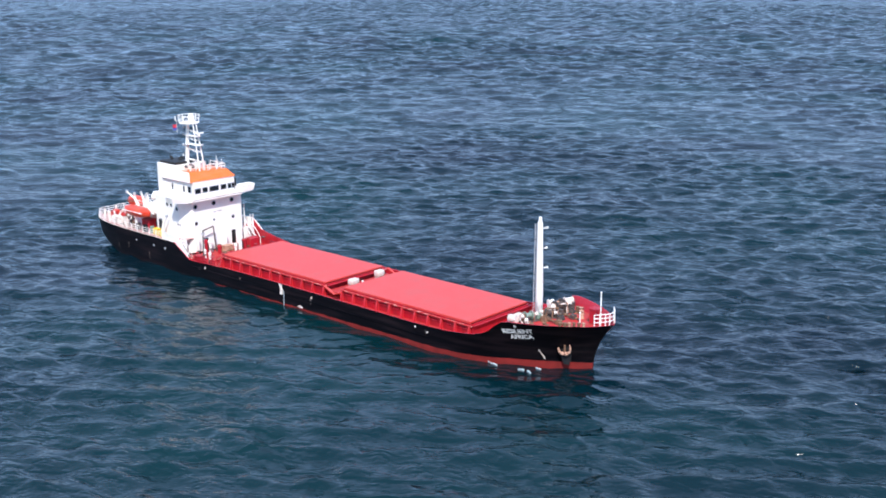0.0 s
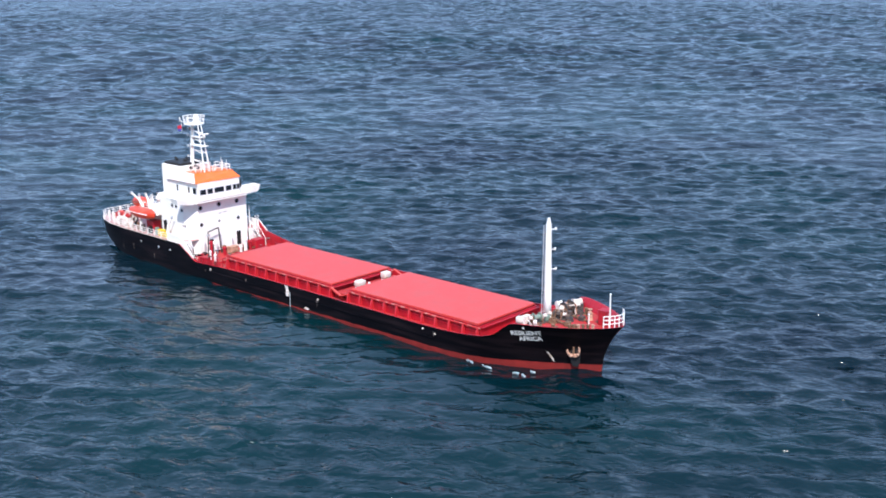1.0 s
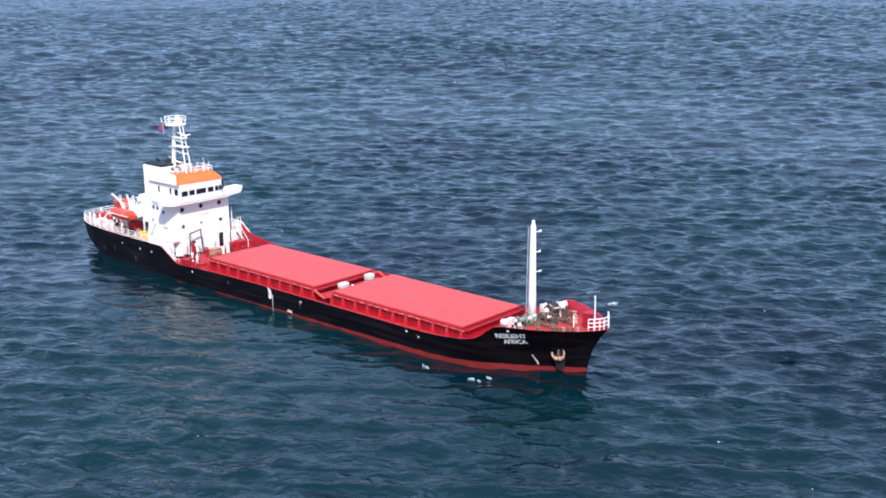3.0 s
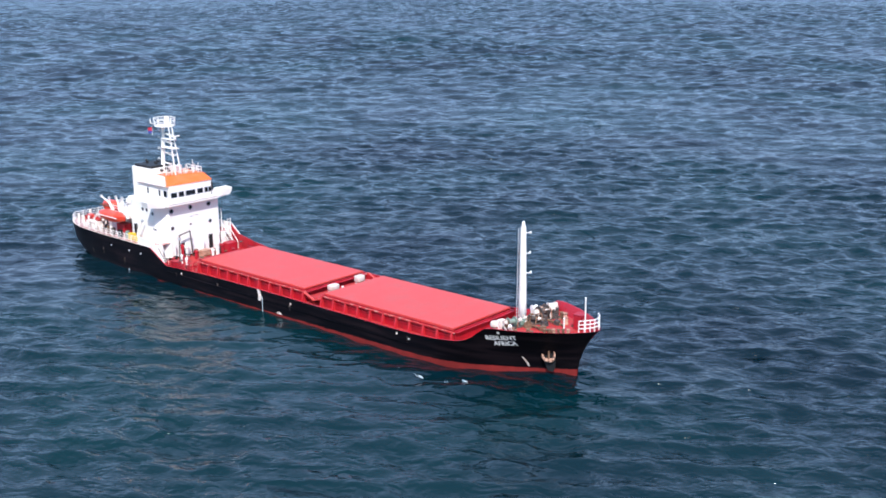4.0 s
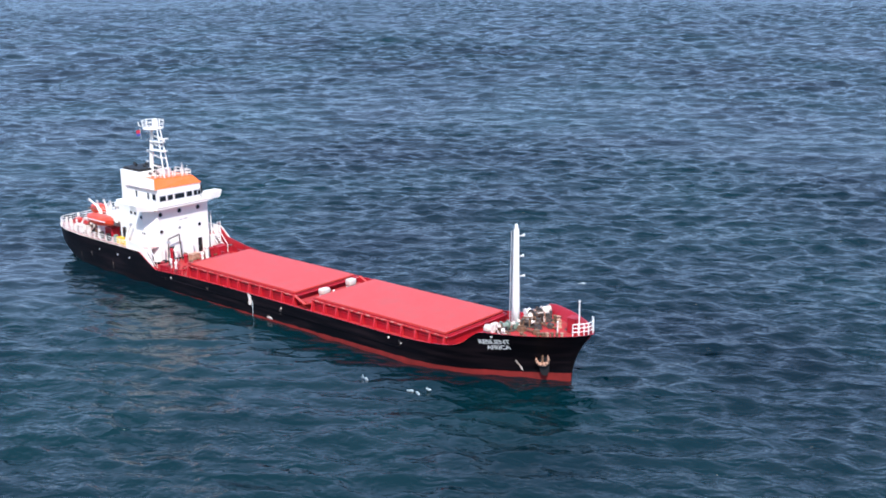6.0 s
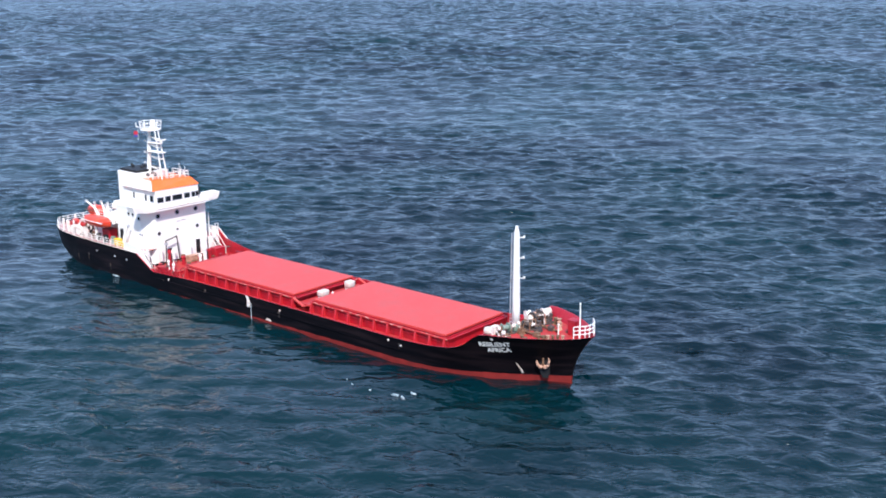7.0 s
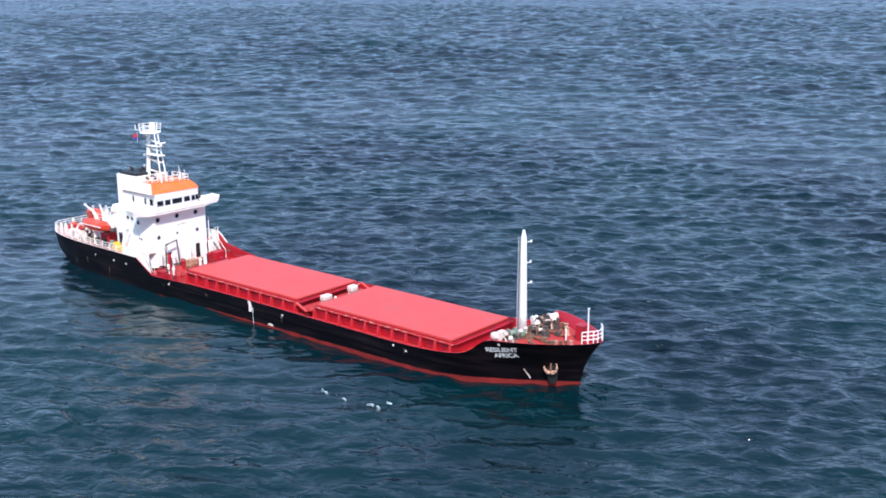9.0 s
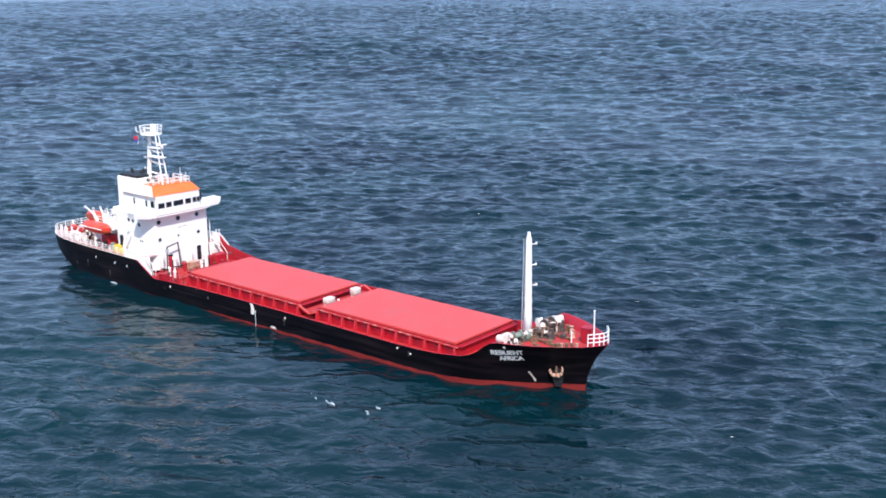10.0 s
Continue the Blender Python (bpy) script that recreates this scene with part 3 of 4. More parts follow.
# ---- wheelhouse ----
bm = bmesh.new()
prism(bm, [(-18.65, -3.05), (-18.65, 3.05), (-25.0, 3.2), (-25.0, -3.2)], 8.42, 10.55)
wheelhouse = part("wheelhouse", bm, WHITE, ship, "white wheelhouse with a row of front windows")
for y0, y1 in ((-2.82, -2.02), (-1.72, -1.02), (-.70, .62), (.98, 1.75), (2.05, 2.5), (2.62, 2.98)):
    window(wheelhouse, -18.65, 0, y0, y1, 9.12, 9.68, "x")
for x0, x1 in ((-19.6, -18.98), (-20.62, -20.35), (-23.05, -22.8)):
    window(wheelhouse, x0, x1, -3.13, 0, 9.25, 9.95, "y")
bm = bmesh.new()
lo = [(-18.65, -3.45), (-18.55, 3.2), (-25.1, 3.3), (-25.1, -3.5)]
hi = [(-21.3, -1.7), (-19.75, 2.9), (-24.9, 2.9), (-24.9, -1.7)]
a = [bm.verts.new((x, y, 10.552)) for x, y in lo]
b = [bm.verts.new((x, y, 11.3)) for x, y in hi]
bm.faces.new(a[::-1])
bm.faces.new(b)
# orange front slope; sunlight on the other slopes is coloured in as cream
for i in range(4):
    j = (i + 1) % 4
    bm.faces.new((a[i], a[j], b[j], b[i])).material_index = 0 if i == 0 else 1
part("visor_roof", bm, [ORANGE, CREAM], ship, "sloping fascia round the wheelhouse roof, orange in front, its sides coloured sunlit pale")
bm = bmesh.new()
prism(bm, [(-21.3, -1.68), (-19.8, 2.85), (-23.0, 2.85), (-23.0, -1.68)], 11.302, 11.35)
part("roof_deck", bm, ORANGE, ship, "orange painted wheelhouse roof")
bm = bmesh.new()
box(bm, -18.8, -18.58, 3.09, 3.3, 8.6, 10.2, 0.03)
part("wing_door", bm, BLACK, wheelhouse, "dark open door to the bridge wing")
bm = bmesh.new()
pipe(bm, [(-18.12, -3.6, 8.5), (-18.12, 3.6, 8.5)], .05, 6)
part("brow_edge", bm, PALE, ship, "stained edge along the bridge deck")
# bridge wings
for s in (-1, 1):
    bm = bmesh.new()
    slab(bm, [(-18.6, s * 3.1, 8.30), (-18.7, s * 5.9, 8.36), (-19.9, s * 5.9, 8.36), (-20.1, s * 3.1, 8.30)], .12)
    wing = part("bridge_wing", bm, WHITE, ship, "white bridge wing with solid bulwark")
    bm = bmesh.new()
    slab(bm, [(-18.55, s * 3.1, 8.05), (-18.62, s * 4.2, 8.1), (-18.72, s * 6.0, 8.4), (-18.66, s * 6.2, 9.12), (-18.55, s * 3.1, 9.2)], .06)
    slab(bm, [(-18.66, s * 6.0, 8.4), (-19.9, s * 6.0, 8.4), (-19.9, s * 6.2, 9.12), (-18.6, s * 6.2, 9.12)], .06)
    slab(bm, [(-19.95, s * 4.4, 8.3), (-19.9, s * 6.0, 8.4), (-19.9, s * 6.2, 9.12), (-20.0, s * 4.4, 9.1)], .06)
    part("wing_bulwark", bm, WHITE, wing)
# funnel
bm = bmesh.new()
prism(bm, [(-23.2, -2.3), (-23.2, 2.3), (-27.7, 2.3), (-27.7, -2.3)], 8.2, 11.95)
bmesh.ops.bevel(bm, geom=[e for e in bm.edges if abs(e.verts[0].co.z - e.verts[1].co.z) > 1], offset=.25, segments=3, affect="EDGES")
funnel = part("funnel", bm, WHITE, ship, "white boxy funnel casing with a black top")
bm = bmesh.new()
prism(bm, [(-23.9, -1.9), (-23.9, 1.9), (-27.4, 1.9), (-27.4, -1.9)], 11.952, 12.25)
part("funnel_top", bm, BLACK, funnel, "sooty black funnel top")
for x, y, h in ((-26.6, -.6, .45), (-25.8, .5, .3), (-25.1, -.3, .25)):
    bm = bmesh.new()
    pipe(bm, [(x, y, 12.1), (x, y, 12.15 + h * .6), (x - .3, y, 12.15 + h)], .17, 8)
    part("exhaust_pipe", bm, BLACK, funnel)
# lower engine casing, aft casing and boat deck
bm = bmesh.new()
prism(bm, [(-25.21, -2.9), (-25.21, 2.9), (-28.0, 2.9), (-28.0, -2.9)], 3.5, 8.19)
part("engine_casing", bm, WHITE, ship)
bm = bmesh.new()
prism(bm, [(-28.01, -2.8), (-28.01, 2.8), (-31.0, 2.8), (-31.0, -2.8)], 3.5, 5.9)
aft_house = part("aft_casing", bm, WHITE, ship)
bm = bmesh.new()
prism(bm, [(-25.3, -4.3), (-25.3, -2.95), (-28.05, -2.95), (-28.05, 2.95), (-25.3, 2.95), (-25.3, 4.3), (-31.6, 4.3), (-31.6, -4.3)], 5.9, 6.02)
part("boat_deck", bm, PALE, ship)

# ---- radar mast on the wheelhouse roof ----
mast = thing("radar_mast", "white lattice radar mast with platforms and scanners", "mast")
bm = bmesh.new()
tube(bm, (-24.2, 0, 11.2), (-23.5, 0, 17.1), .27, .2, 10)
part("main_pole", bm, WHITE, mast)
for y in (-.4, .4):
    bm = bmesh.new()
    tube(bm, (-20.9, y, 11.2), (-22.0, y * .55, 17.1), .085, .07, 8)
    part("stay_leg", bm, WHITE, mast)
for z, w in ((12.6, .5), (13.9, .45), (15.3, .4), (16.3, .35)):
    xl = -20.9 - 1.1 * (z - 11.2) / 5.65
    xp = -24.2 + .7 * (z - 11.2) / 5.65
    bm = bmesh.new()
    for y in (-w * .7, w * .7):
        tube(bm, (xp, 0, z), (xl, y, z - .25), .05, seg=6)
    tube(bm, (xl, -w * .7, z - .25), (xl, w * .7, z - .25), .05, seg=6)
    part("cross_brace", bm, WHITE, mast)
for z, x0, x1, w in ((14.45, -23.7, -21.0, .45), (15.5, -23.7, -21.3, .35)):
    bm = bmesh.new()
    box(bm, x0, x1, -w, w, z, z + .09, 0.02)
    part("platform", bm, WHITE, mast)
for z, x in ((15.3, -21.2), (16.45, -23.6)):
    bm = bmesh.new()
    box(bm, x - .15, x + .15, -.15, .15, z + .3, z + .62, 0.04)
    box(bm, x - .1, x + .1, -.7, .7, z + .62, z + .76, 0.04)
    part("radar_scanner", bm, WHITE, mast)
for z in (12.9, 14.2, 15.6, 16.4):
    bm = bmesh.new()
    xp = -24.2 + .7 * (z - 11.2) / 5.65
    tube(bm, (xp, 0, z), (xp - .55, -.2, z + .04), .05, seg=6)
    lathe(bm, [(.12, 0), (.13, .2), (.05, .26)], (xp - .58, -.2, z - .02), 8)
    part("navigation_light", bm, GREY, mast)
bm = bmesh.new()
lathe(bm, [(1.0, 0), (1.25, .06), (1.25, .16), (1.0, .2)], (-23.1, 0, 17.05), 14)
part("top_platform", bm, WHITE, mast)
bm = bmesh.new()
for k in range(10):
    c, s = math.cos(k * .6283), math.sin(k * .6283)
    tube(bm, (-23.1 + 1.2 * c, 1.2 * s, 17.2), (-23.1 + 1.35 * c, 1.35 * s, 18.1), .04, seg=6)
for z, r in ((17.65, 1.28), (18.1, 1.35)):
    pts = [(-23.1 + r * math.cos(k * .6283), r * math.sin(k * .6283), z) for k in range(11)]
    pipe(bm, pts, .04, 6)
part("basket_rail", bm, WHITE, mast)
bm = bmesh.new()
lathe(bm, [(.3, 0), (.34, .3), (.34, .8), (.25, 1.02), (.02, 1.15)], (-22.9, .2, 17.2), 12)
part("radome", bm, WHITE, mast)
bm = bmesh.new()
tube(bm, (-24.4, 0, 17.2), (-25.9, -.2, 17.25), .04, seg=6)
tube(bm, (-25.8, -.2, 17.2), (-25.9, -.2, 17.75), .05, seg=6)
part("signal_yard", bm, WHITE, mast)


def flag(x, y, z):
    f = thing("flag", "small red and blue flag flying from the signal yard", "flag")
    n = 9
    for name, z0, z1, m in (("upper_band", 0, -.42, FLAG_RED), ("lower_band", -.42, -.72, FLAG_BLUE)):
        bm = bmesh.new()
        for k in range(n):
            a, b = k / n, (k + 1) / n
            wa, wb = .09 * math.sin(a * 7), .09 * math.sin(b * 7)
            slab(bm, [(x - 1.0 * a, y + wa, z + z0 - .15 * a), (x - 1.0 * b, y + wb, z + z0 - .15 * b), (x - 1.0 * b, y + wb, z + z1 - .15 * b), (x - 1.0 * a, y + wa, z + z1 - .15 * a)], .012)
        bmesh.ops.remove_doubles(bm, verts=bm.verts, dist=.001)
        part(name, bm, m, f)
    bm = bmesh.new()
    tube(bm, (x + .03, y, z - 1.0), (x + .03, y, z + .35), .015, seg=6)
    part("halyard", bm, WHITE, f)


flag(-25.6, -.2, 16.75)

# roof rail, whip aerials and lamps on the wheelhouse roof
railing("roof_railing", "white pipe railing round the wheelhouse roof", [(-22.6, -1.6, 11.34), (-21.3, -1.5, 11.34), (-19.95, 2.7, 11.34), (-23.0, 2.7, 11.34)], .7, 2, 1.2)
for x, y, h in ((-20.7, .9, 1.3), (-20.3, 1.7, 1.9), (-20.2, 2.4, 1.4), (-21.0, .2, 1.2), (-21.2, 2.5, 1.3), (-21.6, -1.2, 1.1), (-21.4, -.6, .9), (-21.0, 1.3, 1.0), (-20.6, 2.0, 1.1)):
    w = thing("whip_aerial", "thin white whip aerial on the wheelhouse roof", "aerial", "roof aerials")
    bm = bmesh.new()
    tube(bm, (x, y, 11.2), (x, y, 11.2 + h * .45), .06, seg=8)
    part("base", bm, WHITE, w)
    bm = bmesh.new()
    tube(bm, (x, y, 11.2 + h * .45), (x + .03, y, 11.2 + h), .035, .02, 6)
    part("whip", bm, WHITE, w)
for x, y in ((-22.2, -1.5), (-21.6, -.9), (-22.7, -.5)):
    w = thing("searchlight", "dark searchlight on a short stand", "lamp", "roof searchlights")
    bm = bmesh.new()
    tube(bm, (x, y, 11.2), (x, y, 11.75), .05, seg=6)
    part("stand", bm, WHITE, w)
    bm = bmesh.new()
    lathe(bm, [(.12, -.15), (.2, -.1), (.22, .15), (.18, .17)], (x, y, 11.92), 10, (1, -.3, .1))
    part("housing", bm, STEEL, w)

# ---- poop: railings, boat, davits, stairs ----
def poop_edge(x, inset=.15):
    return deck_half(x, 0) - inset


xs_aft = [-21.6, -26, -30, -33, -36, -38, -39.4, -40.2]
for s, cat in ((-1, "starboard"), (1, "port")):
    railing("poop_railing", "white pipe railing along the poop deck edge", [(x, s * poop_edge(x), 3.58) for x in xs_aft], .85, 3, 1.6)
railing("stern_railing", "white pipe railing across the stern", [(-40.25, -3.5, 3.62), (-40.35, 0, 3.62), (-40.25, 3.5, 3.62)], .85, 3, 1.3)
railing("boat_deck_railing", "white pipe railing on the boat deck edge", [(-27.2, -4.2, 6.02), (-31.5, -4.2, 6.02), (-31.5, 4.2, 6.02), (-27.2, 4.2, 6.02)], 1.0, 3, 1.2)


def lifeboat(x, y, z, length, label):
    lb = thing("lifeboat", label, "lifeboat", "boats on the poop")
    bm = bmesh.new()
    n, rings = 15, []
    for k in range(n):
        t = -1 + 2 * k / (n - 1)
        w = .95 * max(0.03, 1 - abs(t) ** 3.0)
        row = []
        for j in range(9):
            a = math.pi * j / 8
            row.append(bm.verts.new((x + t * length / 2, y + w * math.cos(a), z - .75 * math.sin(a) * (1 - .35 * abs(t) ** 3) + .18 * t * t)))
        rings.append(row)
    for a, b in zip(rings, rings[1:]):
        for j in range(8):
            bm.faces.new((a[j], a[j + 1], b[j + 1], b[j]))
    part("boat_hull", bm, BOAT, lb, smooth=True)
    bm = bmesh.new()
    rings = []
    for k in range(n):
        t = -1 + 2 * k / (n - 1)
        w = .9 * max(0.03, 1 - abs(t) ** 3.0)
        rings.append([bm.verts.new((x + t * length / 2 * .96, y + w * math.cos(math.pi * j / 8), z + .02 + .18 * t * t + .55 * (1 - abs(t) ** 4) * math.sin(math.pi * j / 8) ** .7)) for j in range(9)])
    for a, b in zip(rings, rings[1:]):
        for j in range(8):
            bm.faces.new((a[j], a[j + 1], b[j + 1], b[j]))
    part("canopy", bm, BOAT, lb, smooth=True)
    for s in (-1, 1):
        bm = bmesh.new()
        box(bm, x - length * .40, x + length * .40, y + s * .86 - .06, y + s * .86 + .06, z + .0, z + .1, 0.03)
        part("fender", bm, WHITE if length > 5 else RUST, lb)
    return lb


lifeboat(-28.6, -4.95, 5.95, 5.9, "orange enclosed lifeboat hanging in white davits")
lifeboat(-31.0, -3.5, 6.75, 3.0, "small red rescue boat stowed on the boat deck")


def davit(x, y, z0, z1, lean_y, lean_x=0.0):
    d = thing("boat_davit", "white steel boat davit arm with sheave head", "davit", "boat davits")
    bm = bmesh.new()
    tube(bm, (x, y, z0), (x + lean_x * .4, y + lean_y * .3, z0 + (z1 - z0) * .6), .2, .17, 8)
    part("post", bm, WHITE, d)
    bm = bmesh.new()
    tube(bm, (x + lean_x * .4, y + lean_y * .3, z0 + (z1 - z0) * .6), (x + lean_x, y + lean_y, z1), .14, .09, 8)
    part("arm", bm, WHITE, d)
    bm = bmesh.new()
    lathe(bm, [(.16, -.08), (.2, -.03), (.2, .03), (.16, .08)], (x + lean_x, y + lean_y, z1), 10, (1, 0, 0))
    part("sheave", bm, GREY, d)


davit(-29.3, -4.2, 6.0, 8.2, -.9, -1.2)
davit(-28.2, -4.0, 6.0, 8.2, -.3, -.3)
davit(-26.4, -4.5, 6.0, 8.4, -.3, .1)
davit(-30.6, -3.9, 6.0, 7.8, -.2, .2)
davit(-23.2, -5.0, 3.6, 6.2, .1, 1.2)
davit(-28.6, -5.2, 3.6, 5.6, .1, -.2)
davit(-27.6, -4.1, 6.0, 7.9, -.2, .1)
davit(-25.6, -4.6, 5.9, 7.6, -.2, -.1)
dome = thing("satellite_dome", "white satellite dome on a short pedestal", "dome")
bm = bmesh.new()
tube(bm, (-26.6, -3.6, 6.0), (-26.6, -3.6, 7.6), .12, seg=8)
part("pedestal", bm, WHITE, dome)
bm = bmesh.new()
lathe(bm, [(.25, 0), (.36, .15), (.38, .4), (.3, .65), (.02, .78)], (-26.6, -3.6, 7.5), 12)
part("shell", bm, WHITE, dome, smooth=True)
for x, y, z in ((-29.6, 3.4, 6.04), (-30.6, 3.4, 6.04)):
    r = thing("liferaft_canister", "white liferaft canister in its cradle", "liferaft", "liferafts")
    bm = bmesh.new()
    lathe(bm, [(.2, -.6), (.33, -.5), (.33, .5), (.2, .6)], (x, y, z + .42), 12, (0, 1, 0))
    part("canister", bm, WHITE, r, smooth=True)
    bm = bmesh.new()
    box(bm, x - .3, x + .3, y - .35, y + .35, z - .02, z + .1, .02)
    part("cradle", bm, GREY, r)
# deck gear on the poop; the first block is added as shade under the boat
for x, y, w, h, m, lab in ((-27.6, -4.0, 1.6, 1.3, COAM_RED, "dark red block added for the shade under the boat"), (-24.0, -5.2, .9, .8, YELLOW, "yellow deck locker"), (-22.9, -5.4, .5, .55, YELLOW, "small yellow deck locker"), (-34.5, -4.6, 1.1, .8, PALE, "pale deck locker"), (-36.6, -3.6, .9, .9, DECK_RED, "red deck locker"), (-38.2, -2.4, .8, .7, BOAT, "orange deck locker"),
                           (-33.0, -5.0, .7, .9, PALE, "pale deck locker"), (-31.2, -5.2, .6, 1.2, PALE, "pale tall deck locker")):
    lk = thing("deck_locker", lab + " on the poop deck", "locker", "poop lockers")
    bm = bmesh.new()
    box(bm, x - w / 2, x + w / 2, y - w * .35, y + w * .35, 3.55, 3.55 + h, .05)
    part("body", bm, m, lk)
    bm = bmesh.new()
    box(bm, x - w * .53, x + w * .53, y - w * .38, y + w * .38, 3.55 + h, 3.62 + h, .02)
    part("lid", bm, m, lk)


def winch(x, y, z, s, turn, label, drum_mat):
    """A mooring winch: bed, side frames, drum, warping heads and motor."""
    w = thing("mooring_winch", label, "winch", "mooring winches")
    d = Vector((math.cos(turn), math.sin(turn), 0))
    e = Vector((-d.y, d.x, 0))
    c = Vector((x, y, z))
    bm = bmesh.new()
    slab(bm, [c + d * a * s + e * b * s + Vector((0, 0, .14)) for a, b in ((-1.3, -.55), (1.3, -.55), (1.3, .55), (-1.3, .55))], .14)
    part("bed", bm, STEEL, w)
    for a in (-.75, .35):
        bm = bmesh.new()
        q = c + d * a * s
        slab(bm, [q + e * b * s + Vector((0, 0, h * s)) for b, h in ((-.5, .14), (.5, .14), (.22, 1.0), (-.22, 1.0))], .1)
        part("side_frame", bm, RUST, w)
    bm = bmesh.new()
    lathe(bm, [(.5 * s, -.68 * s), (.5 * s, -.6 * s), (.27 * s, -.58 * s), (.27 * s, .12 * s), (.5 * s, .14 * s), (.5 * s, .22 * s)], c + Vector((0, 0, .72 * s)), 14, d)
    part("drum", bm, drum_mat, w)
    for a in (-1.05, .7):
        bm = bmesh.new()
        lathe(bm, [(.3 * s, -.22 * s), (.18 * s, -.1 * s), (.16 * s, .1 * s), (.3 * s, .22 * s)], c + d * a * s + Vector((0, 0, .72 * s)), 12, d)
        part("warping_head", bm, PALE, w)
    bm = bmesh.new()
    box(bm, -.3 * s, .3 * s, -.25 * s, .25 * s, 0, .6 * s, .06)
    bmesh.ops.transform(bm, matrix=Matrix.Translation(c + d * 1.1 * s + Vector((0, 0, .14))) @ Matrix.Rotation(turn, 4, "Z"), verts=bm.verts)
    part("motor", bm, GREEN if drum_mat is GREEN else STEEL, w)
    return w


winch(-34.8, -3.0, 3.58, .8, radians(20), "red mooring winch on the poop deck", DECK_RED)
winch(-32.4, -4.4, 3.58, .6, radians(80), "grey rope reel on the poop deck", STEEL)
for x, y, r_, h, m, lab in ((-29.6, -4.9, .3, .9, RUST, "rusty upright drum on the poop deck"), (-28.4, -5.1, .28, .85, STEEL, "dark oil drum on the poop deck"), (-26.6, -5.2, .3, .9, BLACK, "black oil drum on the poop deck"), (-37.4, -3.9, .28, .8, PALE, "pale drum on the poop deck"),
                            (-25.5, -4.9, .28, .85, GREEN, "green oil drum on the poop deck"), (-36.0, -1.5, .3, .85, STEEL, "dark oil drum on the poop deck")):
    dr = thing("oil_drum", lab, "drum", "oil drums")
    bm = bmesh.new()
    lathe(bm, [(r_, 0), (r_, h * .32), (r_ * 1.06, h * .34), (r_, h * .36), (r_, h * .65), (r_ * 1.06, h * .67), (r_, h * .69), (r_, h)], (x, y, 3.55), 12)
    part("shell", bm, m, dr)
    bm = bmesh.new()
    lathe(bm, [(r_ * .9, 0), (r_ * .9, .02), (.05, .03)], (x, y, 3.55 + h), 12)
    part("lid", bm, m, dr)
for x, y, r_, h in ((-38.6, -3.9, .2, 1.1), (-37.0, -4.8, .24, 1.2), (-35.6, -4.2, .18, 1.3), (-33.8, -5.3, .22, 1.1), (-31.6, -5.5, .24, 1.4), (-30.2, -5.5, .2, 1.2), (-33.2, -3.2, .26, 1.6), (-36.2, -2.6, .2, 1.2), (-39.3, -1.8, .22, 1.2)):
    mushroom_vent(x, y, 3.55, r_ * .6, h, "pale mushroom ventilator on the poop deck", PALE)
winch(-37.8, 0.5, 3.58, .9, radians(90), "grey mooring winch on the poop deck", STEEL)
for x, y in ((-35.2, -5.0), (-38.6, -3.2)):
    b_ = thing("bollard", "pale twin mooring bollard on the deck", "bollard", "bollards")
    for k in (-.28, .28):
        bm = bmesh.new()
        lathe(bm, [(.14, 0), (.14, .45), (.19, .48), (.19, .55), (.1, .6)], (x + k, y, 3.56), 10)
        part("post", bm, PALE, b_)


def stair(a, b, width, label):
    """A steep deck ladder with two stringers and treads."""
    st = thing("deck_stair", label, "stair", "deck stairs")
    a, b = Vector(a), Vector(b)
    side = Vector((0, width / 2, 0))
    for s in (-1, 1):
        bm = bmesh.new()
        slab(bm, [a + s * side + Vector((0, 0, .1)), b + s * side + Vector((0, 0, .1)), b + s * side - Vector((0, 0, .12)), a + s * side - Vector((0, 0, .12))], .05)
        part("stringer", bm, WHITE, st)
        bm = bmesh.new()
        pipe(bm, [a + s * side, a + s * side + Vector((0, 0, .9)), b + s * side + Vector((0, 0, .9)), b + s * side], .04, 6)
        part("handrail", bm, WHITE, st)
    n = max(3, round(abs(a.z - b.z) / .22))
    for k in range(n):
        q = a + (b - a) * ((k + .5) / n)
        bm = bmesh.new()
        box(bm, q.x - .12, q.x + .12, q.y - width / 2 + .03, q.y + width / 2 - .03, q.z - .02, q.z + .02)
        part("tread", bm, STEEL, st)


stair((-19.3, -5.2, 3.6), (-17.2, -5.2, 1.5), .7, "white steep stair from the poop down to the main deck")
stair((-19.3, 5.2, 3.6), (-17.2, 5.2, 1.5), .7, "white steep stair from the poop down to the main deck")

# ---- deck gear before the deckhouse ----
gan = thing("hose_gantry", "dark grey pipe gantry before the deckhouse", "gantry")
bm = bmesh.new()
pipe(bm, [(-18.3, -2.45, 1.48), (-18.3, -2.3, 4.45), (-18.3, -.75, 4.75), (-18.3, -.5, 1.48)], .08, 8)
part("frame", bm, STEEL, gan)
bm = bmesh.new()
box(bm, -18.45, -18.15, -2.5, -2.15, 3.9, 4.2, .05)
part("joint_box", bm, GREY, gan)


def gooseneck(x, y, z, h, r, m, lab):
    g = thing("air_pipe", lab, "air pipe", "air pipes")
    bm = bmesh.new()
    tube(bm, (x, y, z), (x, y, z + h * .8), r, seg=10)
    part("pipe", bm, m, g)
    bm = bmesh.new()
    lathe(bm, [(r * 1.35, 0), (r * 1.5, h * .08), (r * 1.3, h * .2), (r * .5, h * .24)], (x, y, z + h * .78), 10)
    part("head", bm, m, g)


